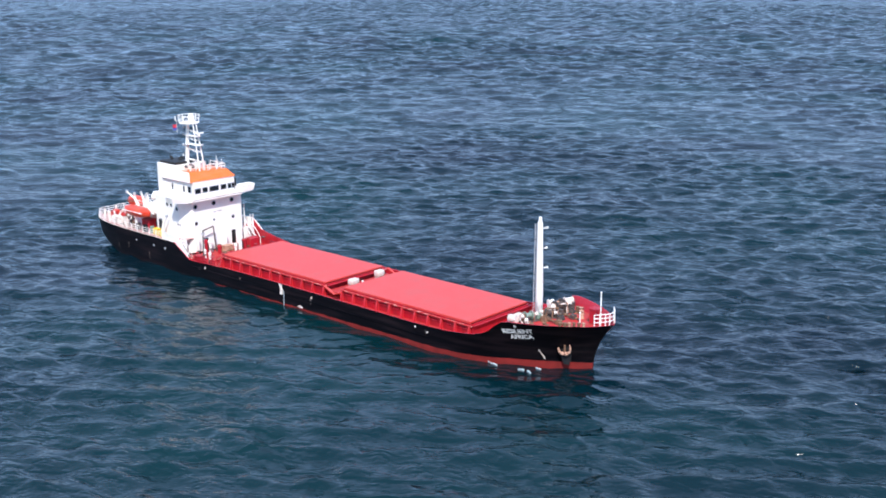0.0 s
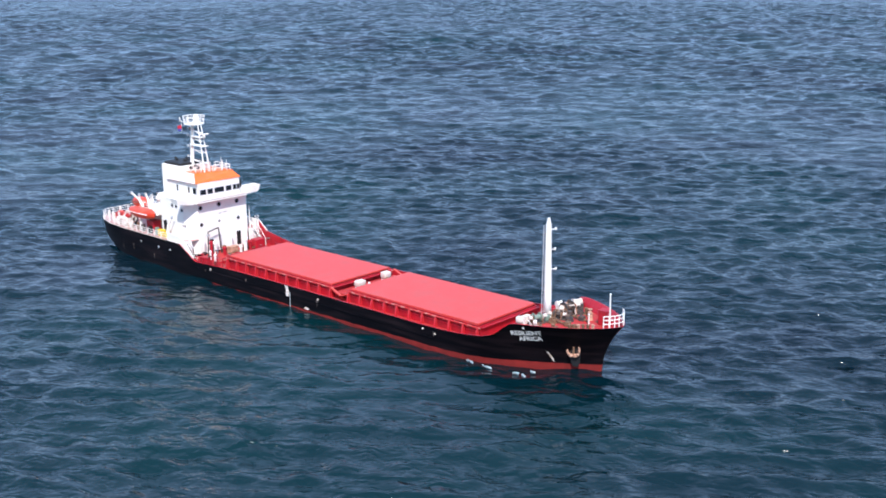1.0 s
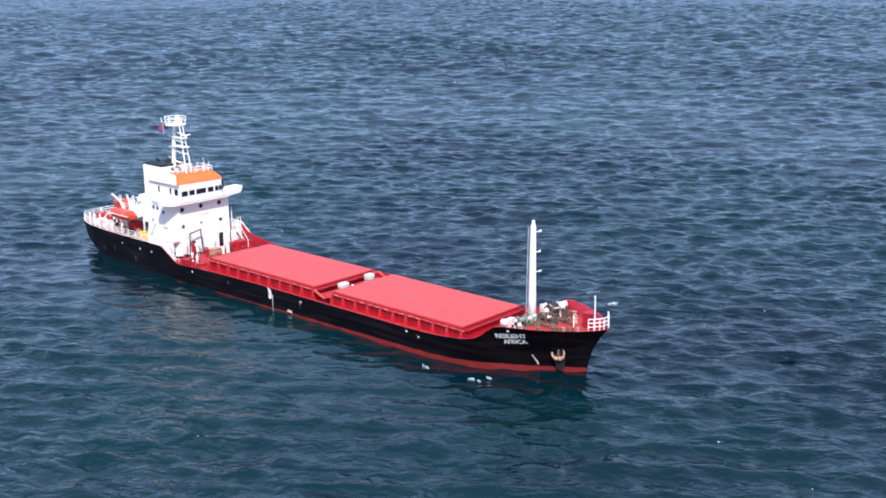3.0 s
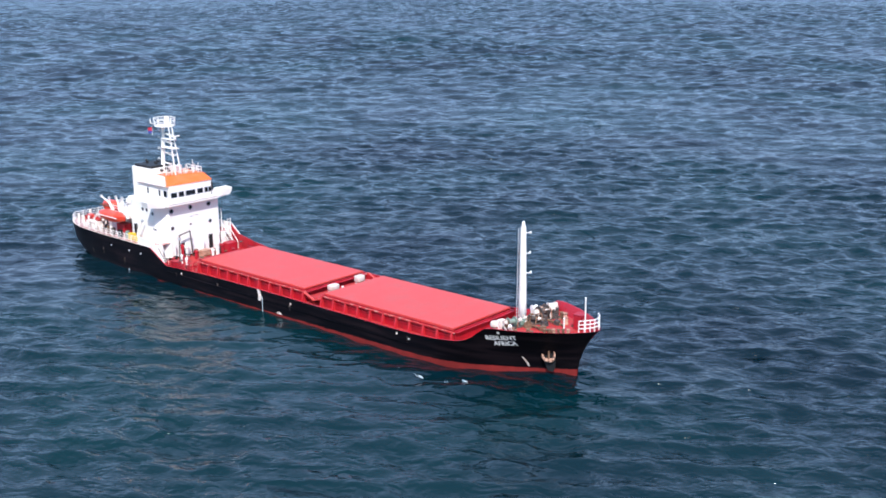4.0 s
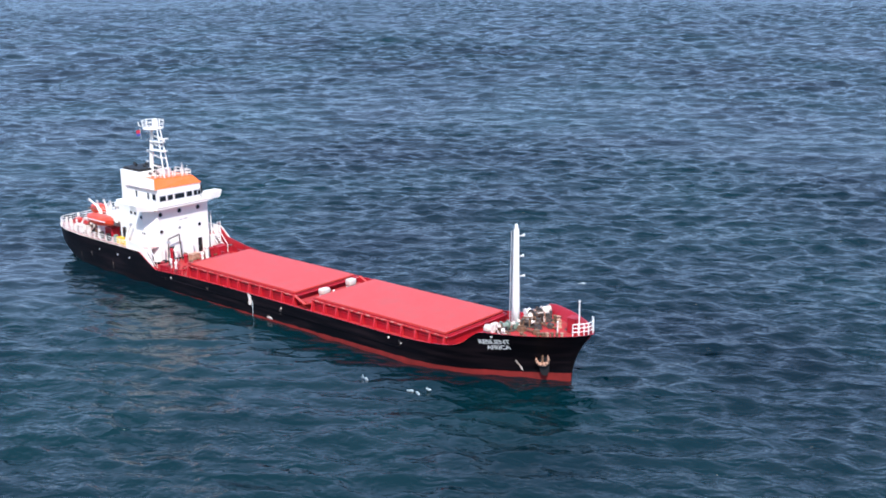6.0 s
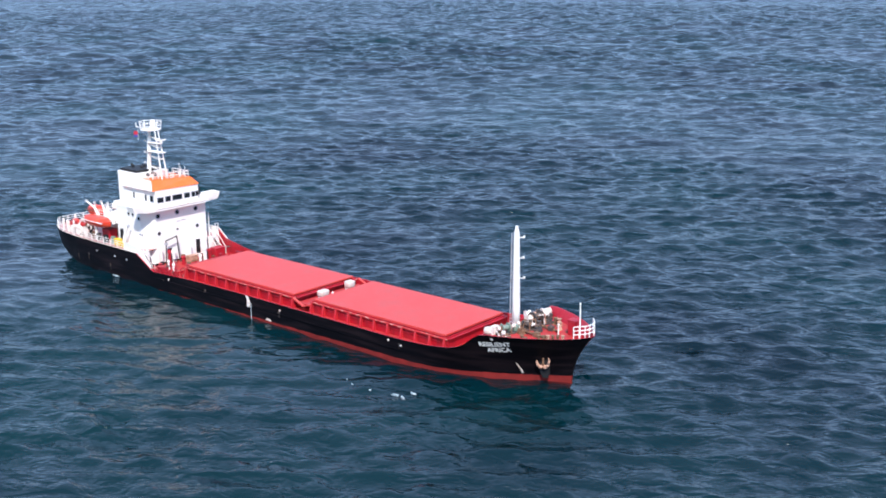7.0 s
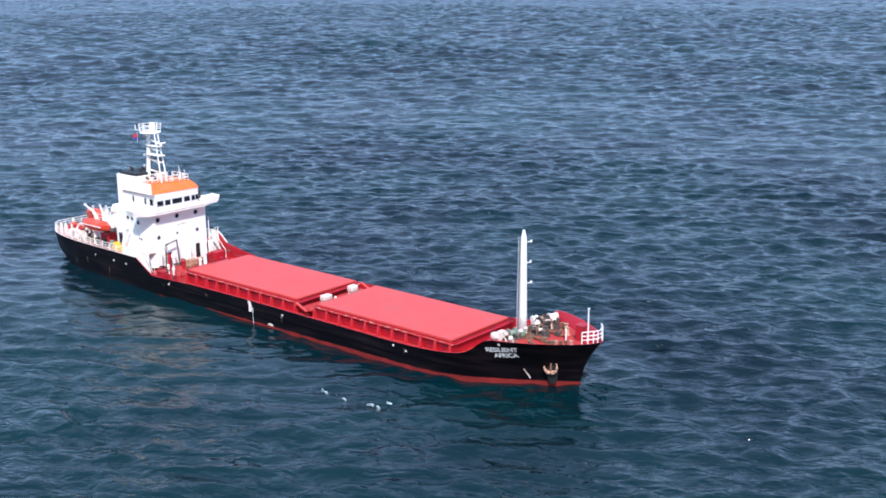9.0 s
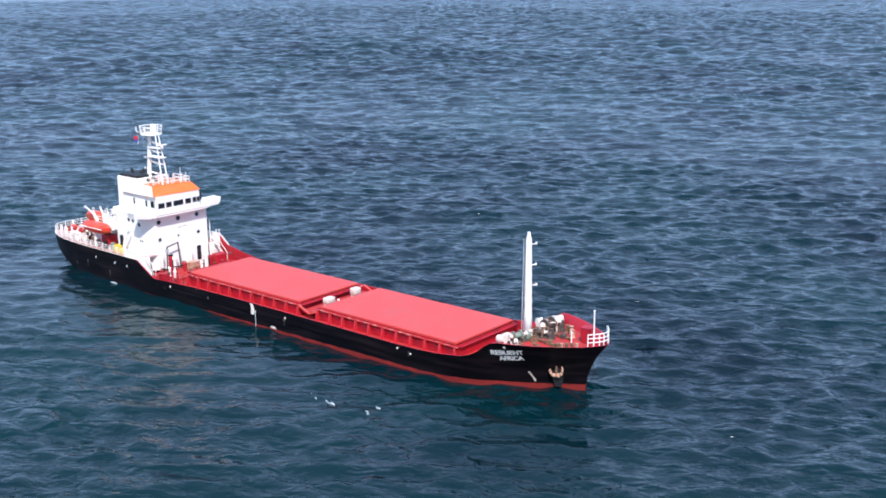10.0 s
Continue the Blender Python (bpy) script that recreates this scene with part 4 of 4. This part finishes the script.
for x, y, h, r, m in ((-15.6, 1.2, 1.9, .22, WHITE), (-15.6, .5, 1.0, .16, WHITE), (-17.8, -1.7, 1.6, .2, WHITE), (-17.2, -2.7, 1.9, .16, COAM_RED), (-16.9, -1.0, .9, .2, COAM_RED), (-16.2, -3.6, 1.0, .12, WHITE), (-16.3, 2.4, 1.2, .2, COAM_RED), (-14.8, -3.9, .9, .14, WHITE)):
    gooseneck(x, y, 1.48, h + .2, r, m, "white air pipe with a capped head" if m is WHITE else "red air pipe with a capped head")
for x, y, lx, ly, h, m, lab in ((-17.3, .5, .8, 1.2, .75, ANCHOR, "rusty pale orange equipment chest before the deckhouse"), (-13.2, 0.0, .9, 5.6, .9, COAM_RED, "red steel locker beside the hatch"), (-16.6, 3.9, 1.1, 1.4, 1.2, COAM_RED, "red steel locker before the deckhouse"), (-15.5, -4.9, 1.2, .8, .8, COAM_RED, "red steel locker beside the rail")):
    lk = thing("deck_chest", lab, "locker", "main deck lockers")
    bm = bmesh.new()
    box(bm, x - lx / 2, x + lx / 2, y - ly / 2, y + ly / 2, 1.48, 1.48 + h, .05)
    part("body", bm, m, lk)
    bm = bmesh.new()
    box(bm, x - lx / 2 - .04, x + lx / 2 + .04, y - ly / 2 - .04, y + ly / 2 + .04, 1.48 + h, 1.54 + h, .02)
    part("lid", bm, m, lk)
railing("main_deck_railing", "red pipe railing along the main deck edge", [(-16.0, -5.8, 1.48), (-13.6, -5.8, 1.5), (-11.2, -5.8, 1.54)], 1.05, 3, .8, COAM_RED, r=.05)
railing("hatch_end_railing", "red pipe railing across the deck before the hatch", [(-12.4, -4.6, 1.54), (-12.4, -2.0, 1.54)], 1.0, 3, .9, COAM_RED, r=.05)
for x, y, h in ((-15.0, -5.3, .9), (-14.2, -5.1, 1.1), (-13.4, -5.4, .8), (-12.8, -5.0, 1.0), (-16.4, -4.6, .9), (-15.9, -2.9, 1.1), (-14.0, -2.6, .8), (-14.6, 2.8, .9), (-15.4, 4.6, 1.3)):
    v = thing("valve_stand", "red valve stand with handwheel on the main deck", "valve", "valve stands")
    bm = bmesh.new()
    tube(bm, (x, y, 1.46), (x, y, 1.5 + h), .09, .07, 8)
    part("stem", bm, COAM_RED, v)
    bm = bmesh.new()
    lathe(bm, [(.22, 0), (.26, .04), (.22, .08)], (x, y, 1.5 + h), 10)
    part("handwheel", bm, STEEL if h > 1 else COAM_RED, v)
for k, (a_, b_, z) in enumerate((((-13.9, -4.4), (-13.9, 4.2), 1.72), ((-14.3, -4.4), (-14.3, 3.6), 1.66), ((-17.9, -5.3), (-12.6, -5.3), 1.74), ((-16.4, -.2), (-16.4, 4.4), 1.8))):
    run = thing("deck_pipe", "red painted pipe on low supports across the main deck", "pipe", "deck pipes")
    bm = bmesh.new()
    tube(bm, (*a_, z), (*b_, z), .09, seg=8)
    part("pipe", bm, (STAY_RED, RUST)[k % 2], run)
    for j in range(4):
        f_ = (j + .5) / 4
        x, y = a_[0] + (b_[0] - a_[0]) * f_, a_[1] + (b_[1] - a_[1]) * f_
        bm = bmesh.new()
        box(bm, x - .1, x + .1, y - .1, y + .1, 1.4, z - .03)
        part("support", bm, COAM_RED, run)
for x, y, r_, h, m, lab in ((-17.9, -3.3, .3, .7, BLACK, "black"), (-15.0, -1.6, .28, .8, STEEL, "dark"), (-16.6, 1.7, .25, .9, BLACK, "black"), (-13.2, -5.0, .22, .7, STEEL, "dark"), (-17.6, 3.2, .3, 1.0, BLACK, "black"), (-18.2, -.1, .24, .9, STEEL, "dark")):
    wi = thing("deck_capstan", lab + " greased capstan before the deckhouse", "capstan", "deck capstans")
    bm = bmesh.new()
    lathe(bm, [(r_ * 1.2, 0), (r_ * 1.1, h * .25), (r_ * .7, h * .4), (r_ * .65, h * .75)], (x, y, 1.47), 12)
    part("barrel", bm, m, wi)
    bm = bmesh.new()
    lathe(bm, [(r_ * .9, h * .75), (r_, h * .85), (r_ * .8, h * .97), (.03, h)], (x, y, 1.47), 12)
    part("head", bm, RUST if h > .75 else m, wi)
for x, y, h in ((-18.5, -2.9, 2.1), (-18.6, 1.3, 1.8), (-18.5, 3.6, 2.4), (-18.6, -.9, 1.3)):
    gooseneck(x, y, 1.48, h, .11, WHITE, "thin white air pipe against the deckhouse")
# red port bulwark sweeping up to the poop
bm = bmesh.new()
slab(bm, [(-19.0, 6.0, 3.6), (-19.0, 6.0, 4.35), (-17.6, 6.0, 3.3), (-14.5, 6.0, 2.75), (-12.0, 6.0, 2.45), (-10.5, 6.0, 2.1), (-19.0, 6.0, 2.0)], .1)
part("swept_bulwark", bm, COAM_RED, ship)
# white gantry poles by the far stair
for x, y, z0, z1 in ((-19.6, 5.0, 3.6, 6.3), (-18.6, 5.6, 3.6, 5.0), (-19.0, 5.5, 3.6, 4.9)):
    po = thing("signal_pole", "thin white pole beside the deckhouse", "pole", "poop poles")
    bm = bmesh.new()
    tube(bm, (x, y, z0), (x, y, z1), .07, .05, 8)
    part("shaft", bm, WHITE, po)
    bm = bmesh.new()
    lathe(bm, [(.12, 0), (.12, .15), (.05, .2)], (x, y, z1), 8)
    part("head", bm, GREY, po)

# ---- forecastle ----
FD = 3.78
fm = thing("foremast", "tall white tapered foremast with ladder and small light brackets", "mast")
bm = bmesh.new()
lathe(bm, [(.36, 0), (.34, 2.0), (.25, 8.9), (.13, 9.3), (.12, 9.5)], (32.2, 0, FD), 16)
part("shaft", bm, WHITE, fm, smooth=True)
bm = bmesh.new()
lathe(bm, [(.62, 0), (.62, .12), (.5, .2)], (32.2, 0, FD), 16)
part("foot", bm, WHITE, fm)
bm = bmesh.new()
for s in (-.16, .16):
    tube(bm, (31.86, -.34 + s, FD + .4), (31.96, -.24 + s, FD + 8.9), .035, seg=5)
for k in range(28):
    z = FD + .6 + k * .29
    f_ = k / 28
    tube(bm, (31.86 + .1 * f_, -.50 + .1 * f_, z), (31.86 + .1 * f_, -.18 + .1 * f_, z), .02, seg=5)
part("ladder", bm, GREY, fm)
for z, l_ in ((12.2, .55), (8.45, .6), (10.3, .5)):
    bm = bmesh.new()
    tube(bm, (32.2, 0, z), (32.2 + l_, .35, z + .05), .045, seg=6)
    lathe(bm, [(.07, 0), (.09, .16), (.04, .22)], (32.2 + l_, .35, z), 8)
    part("light_bracket", bm, WHITE, fm)

winch(33.3, 1.9, FD, 1.15, radians(80), "dark rusty anchor windlass with pale warping heads", STEEL)
winch(32.6, -1.9, FD, .85, radians(70), "green and rusty mooring winch on the forecastle", GREEN)
winch(32.3, 3.9, FD, .7, radians(60), "rusty mooring winch on the forecastle", RUST)
winch(33.4, .2, FD, .75, radians(25), "dark oily mooring winch beside the foremast", STEEL)
for x, y, h in ((35.2, 2.5, .85), (35.7, 1.9, .7), (34.9, 3.0, .6)):
    rf = thing("roller_stand", "rust-stained pale pink roller stand on the red deck", "roller", "roller stands")
    bm = bmesh.new()
    lathe(bm, [(.28, 0), (.24, .1), (.16, h * .45), (.16, h * .6)], (x, y, FD), 10)
    part("base", bm, ANCHOR, rf)
    bm = bmesh.new()
    lathe(bm, [(.22, h * .6), (.13, h * .72), (.13, h * .85), (.22, h)], (x, y, FD), 10)
    part("roller", bm, ANCHOR if h > .65 else RUST, rf)
bp_ = thing("bow_post", "short white post on the red forecastle deck", "pole")
bm = bmesh.new()
tube(bm, (36.5, .5, FD), (36.5, .5, FD + 1.0), .07, .06, 8)
part("shaft", bm, WHITE, bp_)
bm = bmesh.new()
lathe(bm, [(.09, 0), (.1, .1), (.04, .15)], (36.5, .5, FD + 1.0), 8)
part("head", bm, WHITE, bp_)
for x, y, r, l_, m in ((32.4, 1.5, .36, .5, WHITE), (33.2, 3.2, .36, .9, PALE)):
    rd = thing("rope_drum", "pale rope storage drum on the forecastle", "drum", "rope drums")
    bm = bmesh.new()
    lathe(bm, [(r, -l_ / 2), (r, -l_ / 2 + .06), (r * .75, -l_ / 2 + .08), (r * .75, l_ / 2 - .08), (r, l_ / 2 - .06), (r, l_ / 2)], (x, y, FD + .95), 14, (.4, .9, 0))
    part("spool", bm, m, rd)
    bm = bmesh.new()
    box(bm, x - .2, x + .2, y - .3, y + .3, FD + .0, FD + .66, .03)
    part("stand", bm, RUST, rd)
mushroom_vent(32.25, -4.15, FD, .34, 1.15, "cream mushroom ventilator with a broad cap", CREAM)
mushroom_vent(33.3, -3.3, FD, .16, .8)
for k, (x, y, r_, m) in enumerate(((33.6, -1.0, .42, RUST), (34.5, .3, .35, STEEL), (32.6, .9, .4, PALE), (33.9, 2.7, .36, STEEL))):
    rc = thing("rope_coil", "coiled weathered mooring rope on the red deck", "rope", "rope coils")
    for j in range(4):
        bm = bmesh.new()
        pts = [(x + (r_ - .03 * j) * math.cos(a * .785), y + (r_ - .03 * j) * math.sin(a * .785), FD + .07 + .11 * j) for a in range(9)]
        pipe(bm, pts, .06, 6)
        part("turn", bm, m, rc)
for x, y, w, d, h, m, lab in ((33.0, 3.2, .7, .5, .8, STEEL, "dark gearbox housing"), (31.8, -2.6, .5, .7, .7, PALE, "pale stained locker"), (33.9, 1.0, .6, .4, .7, STEEL, "dark brake housing")):
    lk = thing("forecastle_locker", lab + " on the forecastle deck", "locker", "forecastle lockers")
    bm = bmesh.new()
    box(bm, x - w / 2, x + w / 2, y - d / 2, y + d / 2, FD - .02, FD + h, .05)
    part("body", bm, m, lk)
    bm = bmesh.new()
    box(bm, x - w * .54, x + w * .54, y - d * .54, y + d * .54, FD + h, FD + h + .06, .02)
    part("lid", bm, m, lk)
hoop = thing("pipe_hoop", "white pipe guard hoop beside the ventilator", "guard")
for k in range(3):
    bm = bmesh.new()
    pipe(bm, [(32.8 + .5 * k, -4.2 + .3 * k, FD), (32.7 + .5 * k, -4.25 + .3 * k, FD + .75), (32.55 + .5 * k, -4.3 + .3 * k, FD + .9), (32.9 + .5 * k, -3.9 + .3 * k, FD + .1)], .028, 6)
    part("hoop", bm, WHITE, hoop)
for x, y in ((35.2, -2.9), (34.6, 3.0), (36.9, 1.9), (36.8, -1.7), (33.9, -3.5)):
    b_ = thing("bollard", "rusty twin mooring bollard on the forecastle", "bollard", "bollards")
    for k in (-.26, .26):
        bm = bmesh.new()
        lathe(bm, [(.15, 0), (.15, .5), (.2, .53), (.2, .6), (.1, .64)], (x + k, y - k * .5, FD), 10)
        part("post", bm, RUST, b_)
    bm = bmesh.new()
    box(bm, x - .5, x + .5, y - .25, y + .25, FD - .01, FD + .06, .02)
    part("base", bm, RUST, b_)
for k, (y, m) in enumerate(((1.2, STEEL), (-1.0, RUST))):
    cs = thing("chain_stopper", "rusty chain stopper with anchor chain on the red deck", "chain stopper", "chain stoppers")
    bm = bmesh.new()
    box(bm, 35.0, 35.5, y - .25, y + .25, FD, FD + .5, .06)
    part("body", bm, m, cs)
    for i in range(9):
        bm = bmesh.new()
        lathe(bm, [(.09, -.13), (.12, 0), (.09, .13)], (33.8 + i * .26, y, FD + .32 - .02 * i), 6, (1, 0, 0) if i % 2 else (0, 1, 0))
        part("chain_link", bm, RUST, cs)
for x, y, dx, dy, m, lab in ((32.9, .9, .9, 1.1, PALE, "pale"), (33.6, 1.2, -.7, 1.0, RUST, "rusty"), (32.6, 1.9, 1.2, .3, ANCHOR, "rust-stained"), (33.2, -.4, .8, .9, RUST, "rusty"), (32.9, 2.5, .7, .6, PALE, "pale")):
    hs = thing("control_rod", lab + " brake control rod over the windlass", "rod", "control rods")
    bm = bmesh.new()
    pipe(bm, [(x, y, FD), (x + dx * .2, y + dy * .2, FD + .95), (x + dx, y + dy, FD + 1.05), (x + dx * 1.1, y + dy * 1.1, FD)], .055, 6)
    part("rod", bm, m, hs)
    bm = bmesh.new()
    lathe(bm, [(.16, -.03), (.2, 0), (.16, .03)], (x + dx * .2, y + dy * .2, FD + 1.05), 10)
    part("handwheel", bm, m, hs)
rb = thing("hose_box", "red fire hose box on the forecastle bulwark", "box")
bm = bmesh.new()
box(bm, 37.0, 37.9, 1.2, 2.1, FD + .02, FD + 1.35, .08)
part("body", bm, COAM_RED, rb)
bm = bmesh.new()
box(bm, 36.95, 37.95, 1.15, 2.15, FD + 1.35, FD + 1.45, .03)
part("lid", bm, COAM_RED, rb)
for u0, u1 in ((.80, .84), (.86, .9)):
    fl = thing("fairlead", "rust-stained pale fairlead on the bulwark rail", "fairlead", "fairleads")
    for uu in (u0, (u0 + u1) / 2, u1):
        bm = bmesh.new()
        zt = station_top(BX, uu)
        x = station_x(BX, uu, zt)
        lathe(bm, [(.13, -.02), (.13, .22), (.17, .25), (.17, .32), (.06, .36)], (x - .1, -half_at(BX, zt, zt, uu) + .12, zt), 10)
        part("roller", bm, RUST if uu != u1 else ANCHOR, fl)
# jackstaff and bow railing
js = thing("jackstaff", "white jackstaff pole at the bow", "pole")
bm = bmesh.new()
tube(bm, (39.1, 0, FD), (39.1, 0, 7.35), .075, .05, 8)
part("shaft", bm, WHITE, js)
bm = bmesh.new()
lathe(bm, [(.05, 0), (.1, .05), (.05, .12)], (39.1, 0, 7.35), 8)
part("truck", bm, WHITE, js)
bow_pts = []
for uu in (.94, .96, .978, .99):
    zt = station_top(BX, uu)
    bow_pts.append((station_x(BX, uu, zt) - .05, -half_at(BX, zt, zt, uu) + .08, zt))
ring = bow_pts + [(x, -y, z) for x, y, z in bow_pts[::-1]]
railing("bow_railing", "white pipe railing round the bow", ring, 1.05, 3, .8, r=.045)

# ---- anchor ----
anc = thing("anchor", "pale rusty stockless anchor stowed below its hawse pipe", "anchor")
ap = Vector(on_hull(36.55, 2.0, 0.0))
nrm = Vector((.35, -.9, -.1)).normalized()
tan = Vector((.93, .35, 0)).normalized()
bm = bmesh.new()
lathe(bm, [(.5, -.25), (.55, .0), (.5, .1), (.36, .12), (.33, -.1)], ap + Vector((0, 0, .62)), 14, nrm)
part("hawse_pipe", bm, BLACK, anc)
bm = bmesh.new()
slab(bm, [ap + nrm * .06 + tan * a_ + Vector((0, 0, b_)) for a_, b_ in ((-.25, .5), (-.5, .1), (-.5, -.5), (-.25, -1.1), (-.1, -1.45), (.35, -1.5), (.55, -1.1), (.58, -.4), (.45, .3), (.2, .65))], .04)
part("rust_shield", bm, BLACK, anc)
bm = bmesh.new()
q = ap + nrm * .25
tube(bm, q + Vector((0, 0, .45)), q + Vector((0, 0, -.3)), .08, .12, 8)
part("shank", bm, RUST, anc)
bm = bmesh.new()
tube(bm, q + tan * -.38 + Vector((0, 0, -.38)), q + tan * .32 + Vector((0, 0, -.30)), .17, .17, 8)
part("crown", bm, ANCHOR, anc)
for s, up in ((-1, .22), (1, .58)):
    bm = bmesh.new()
    arc = [q + nrm * .1 + tan * s * a_ + Vector((0, 0, b_)) for a_, b_ in ((.08, -.40), (.34, -.30), (.52, -.06), (.56, up * .6), (.48, up))]
    for k, (a_, b_) in enumerate(zip(arc, arc[1:])):
        tube(bm, a_, b_, (.15, .14, .12, .09)[k], (.14, .12, .09, .03)[k], 8)
    part("fluke", bm, ANCHOR, anc, smooth=True)

# ---- foam on the water ----
foams = []


def foam_patch(x, y, vx, vy, length, width, turn, seed, rise=()):
    """A thin broken raft of foam lying on the water; rise: the times between which it shows above the surface."""
    rng = random.Random(seed)
    bm = bmesh.new()
    for _ in range(15):
        cx = rng.gauss(0, length * .3)
        cy, n, r = rng.gauss(0, width * .35) + .12 * math.sin(cx * 3), 9, rng.uniform(.014, .032)
        vs = []
        for k in range(n):
            a = -2 * math.pi * k / n
            rr = r * rng.uniform(.55, 1.3)
            vs.append(bm.verts.new((cx + 7 * rr * math.cos(a), cy + rr * math.sin(a), 0)))
        top, low = bm.verts.new((cx, cy, .035)), bm.verts.new((cx, cy, -.25))
        for k in range(n):
            bm.faces.new((vs[k], vs[(k + 1) % n], top))
            bm.faces.new((vs[(k + 1) % n], vs[k], low))
    ob = new("foam_patch", finish("foam_patch", bm, FOAM, True))
    tagged(ob, "thin broken streak of white foam on the sea", "foam", "foam patches", "stuff")
    foams.append((ob, x, y, vx, vy, math.degrees(turn), rise))


SEA_DRIFT = (-1.95, -0.25)
for k, (x, y, ln, wd, tn) in enumerate(((30.9, -4.95, 1.5, .2, -.35), (28.5, -4.85, 1.2, .18, -.5), (34.0, -4.4, 1.3, .2, -.3), (34.6, -3.2, .4, .12, -.4))):
    foam_patch(x, y, -.75, -1.1, ln, wd, tn, k + 3)
foam_patch(34.8, 12.6, -2.1, 2.15, 1.3, .5, .7, 21, (1.8, 7.4))
foam_patch(30.6, 14.6, -2.0, 2.2, 1.0, .35, .7, 22, (2.0, 5.2))
foam_patch(-23.3, -5.75, -.05, -.05, .7, .15, -.1, 23)


def motions():
    walk(sea, [(t, pose(SEA_DRIFT[0] * t + 10, SEA_DRIFT[1] * t + 1, 0)) for t in (0.0, 5.0, 10.0)])
    for ob, x, y, vx, vy, turn, rise in foams:
        times = [0.0, 1.5, 3.0, 4.5, 6.0, 7.5, 9.0, 10.0]
        walk(ob, [(t, pose(x + vx * t, y + vy * t, 0.07 if not rise or rise[0] < t < rise[1] else -0.45, 0, 0, turn)) for t in times])


motions()
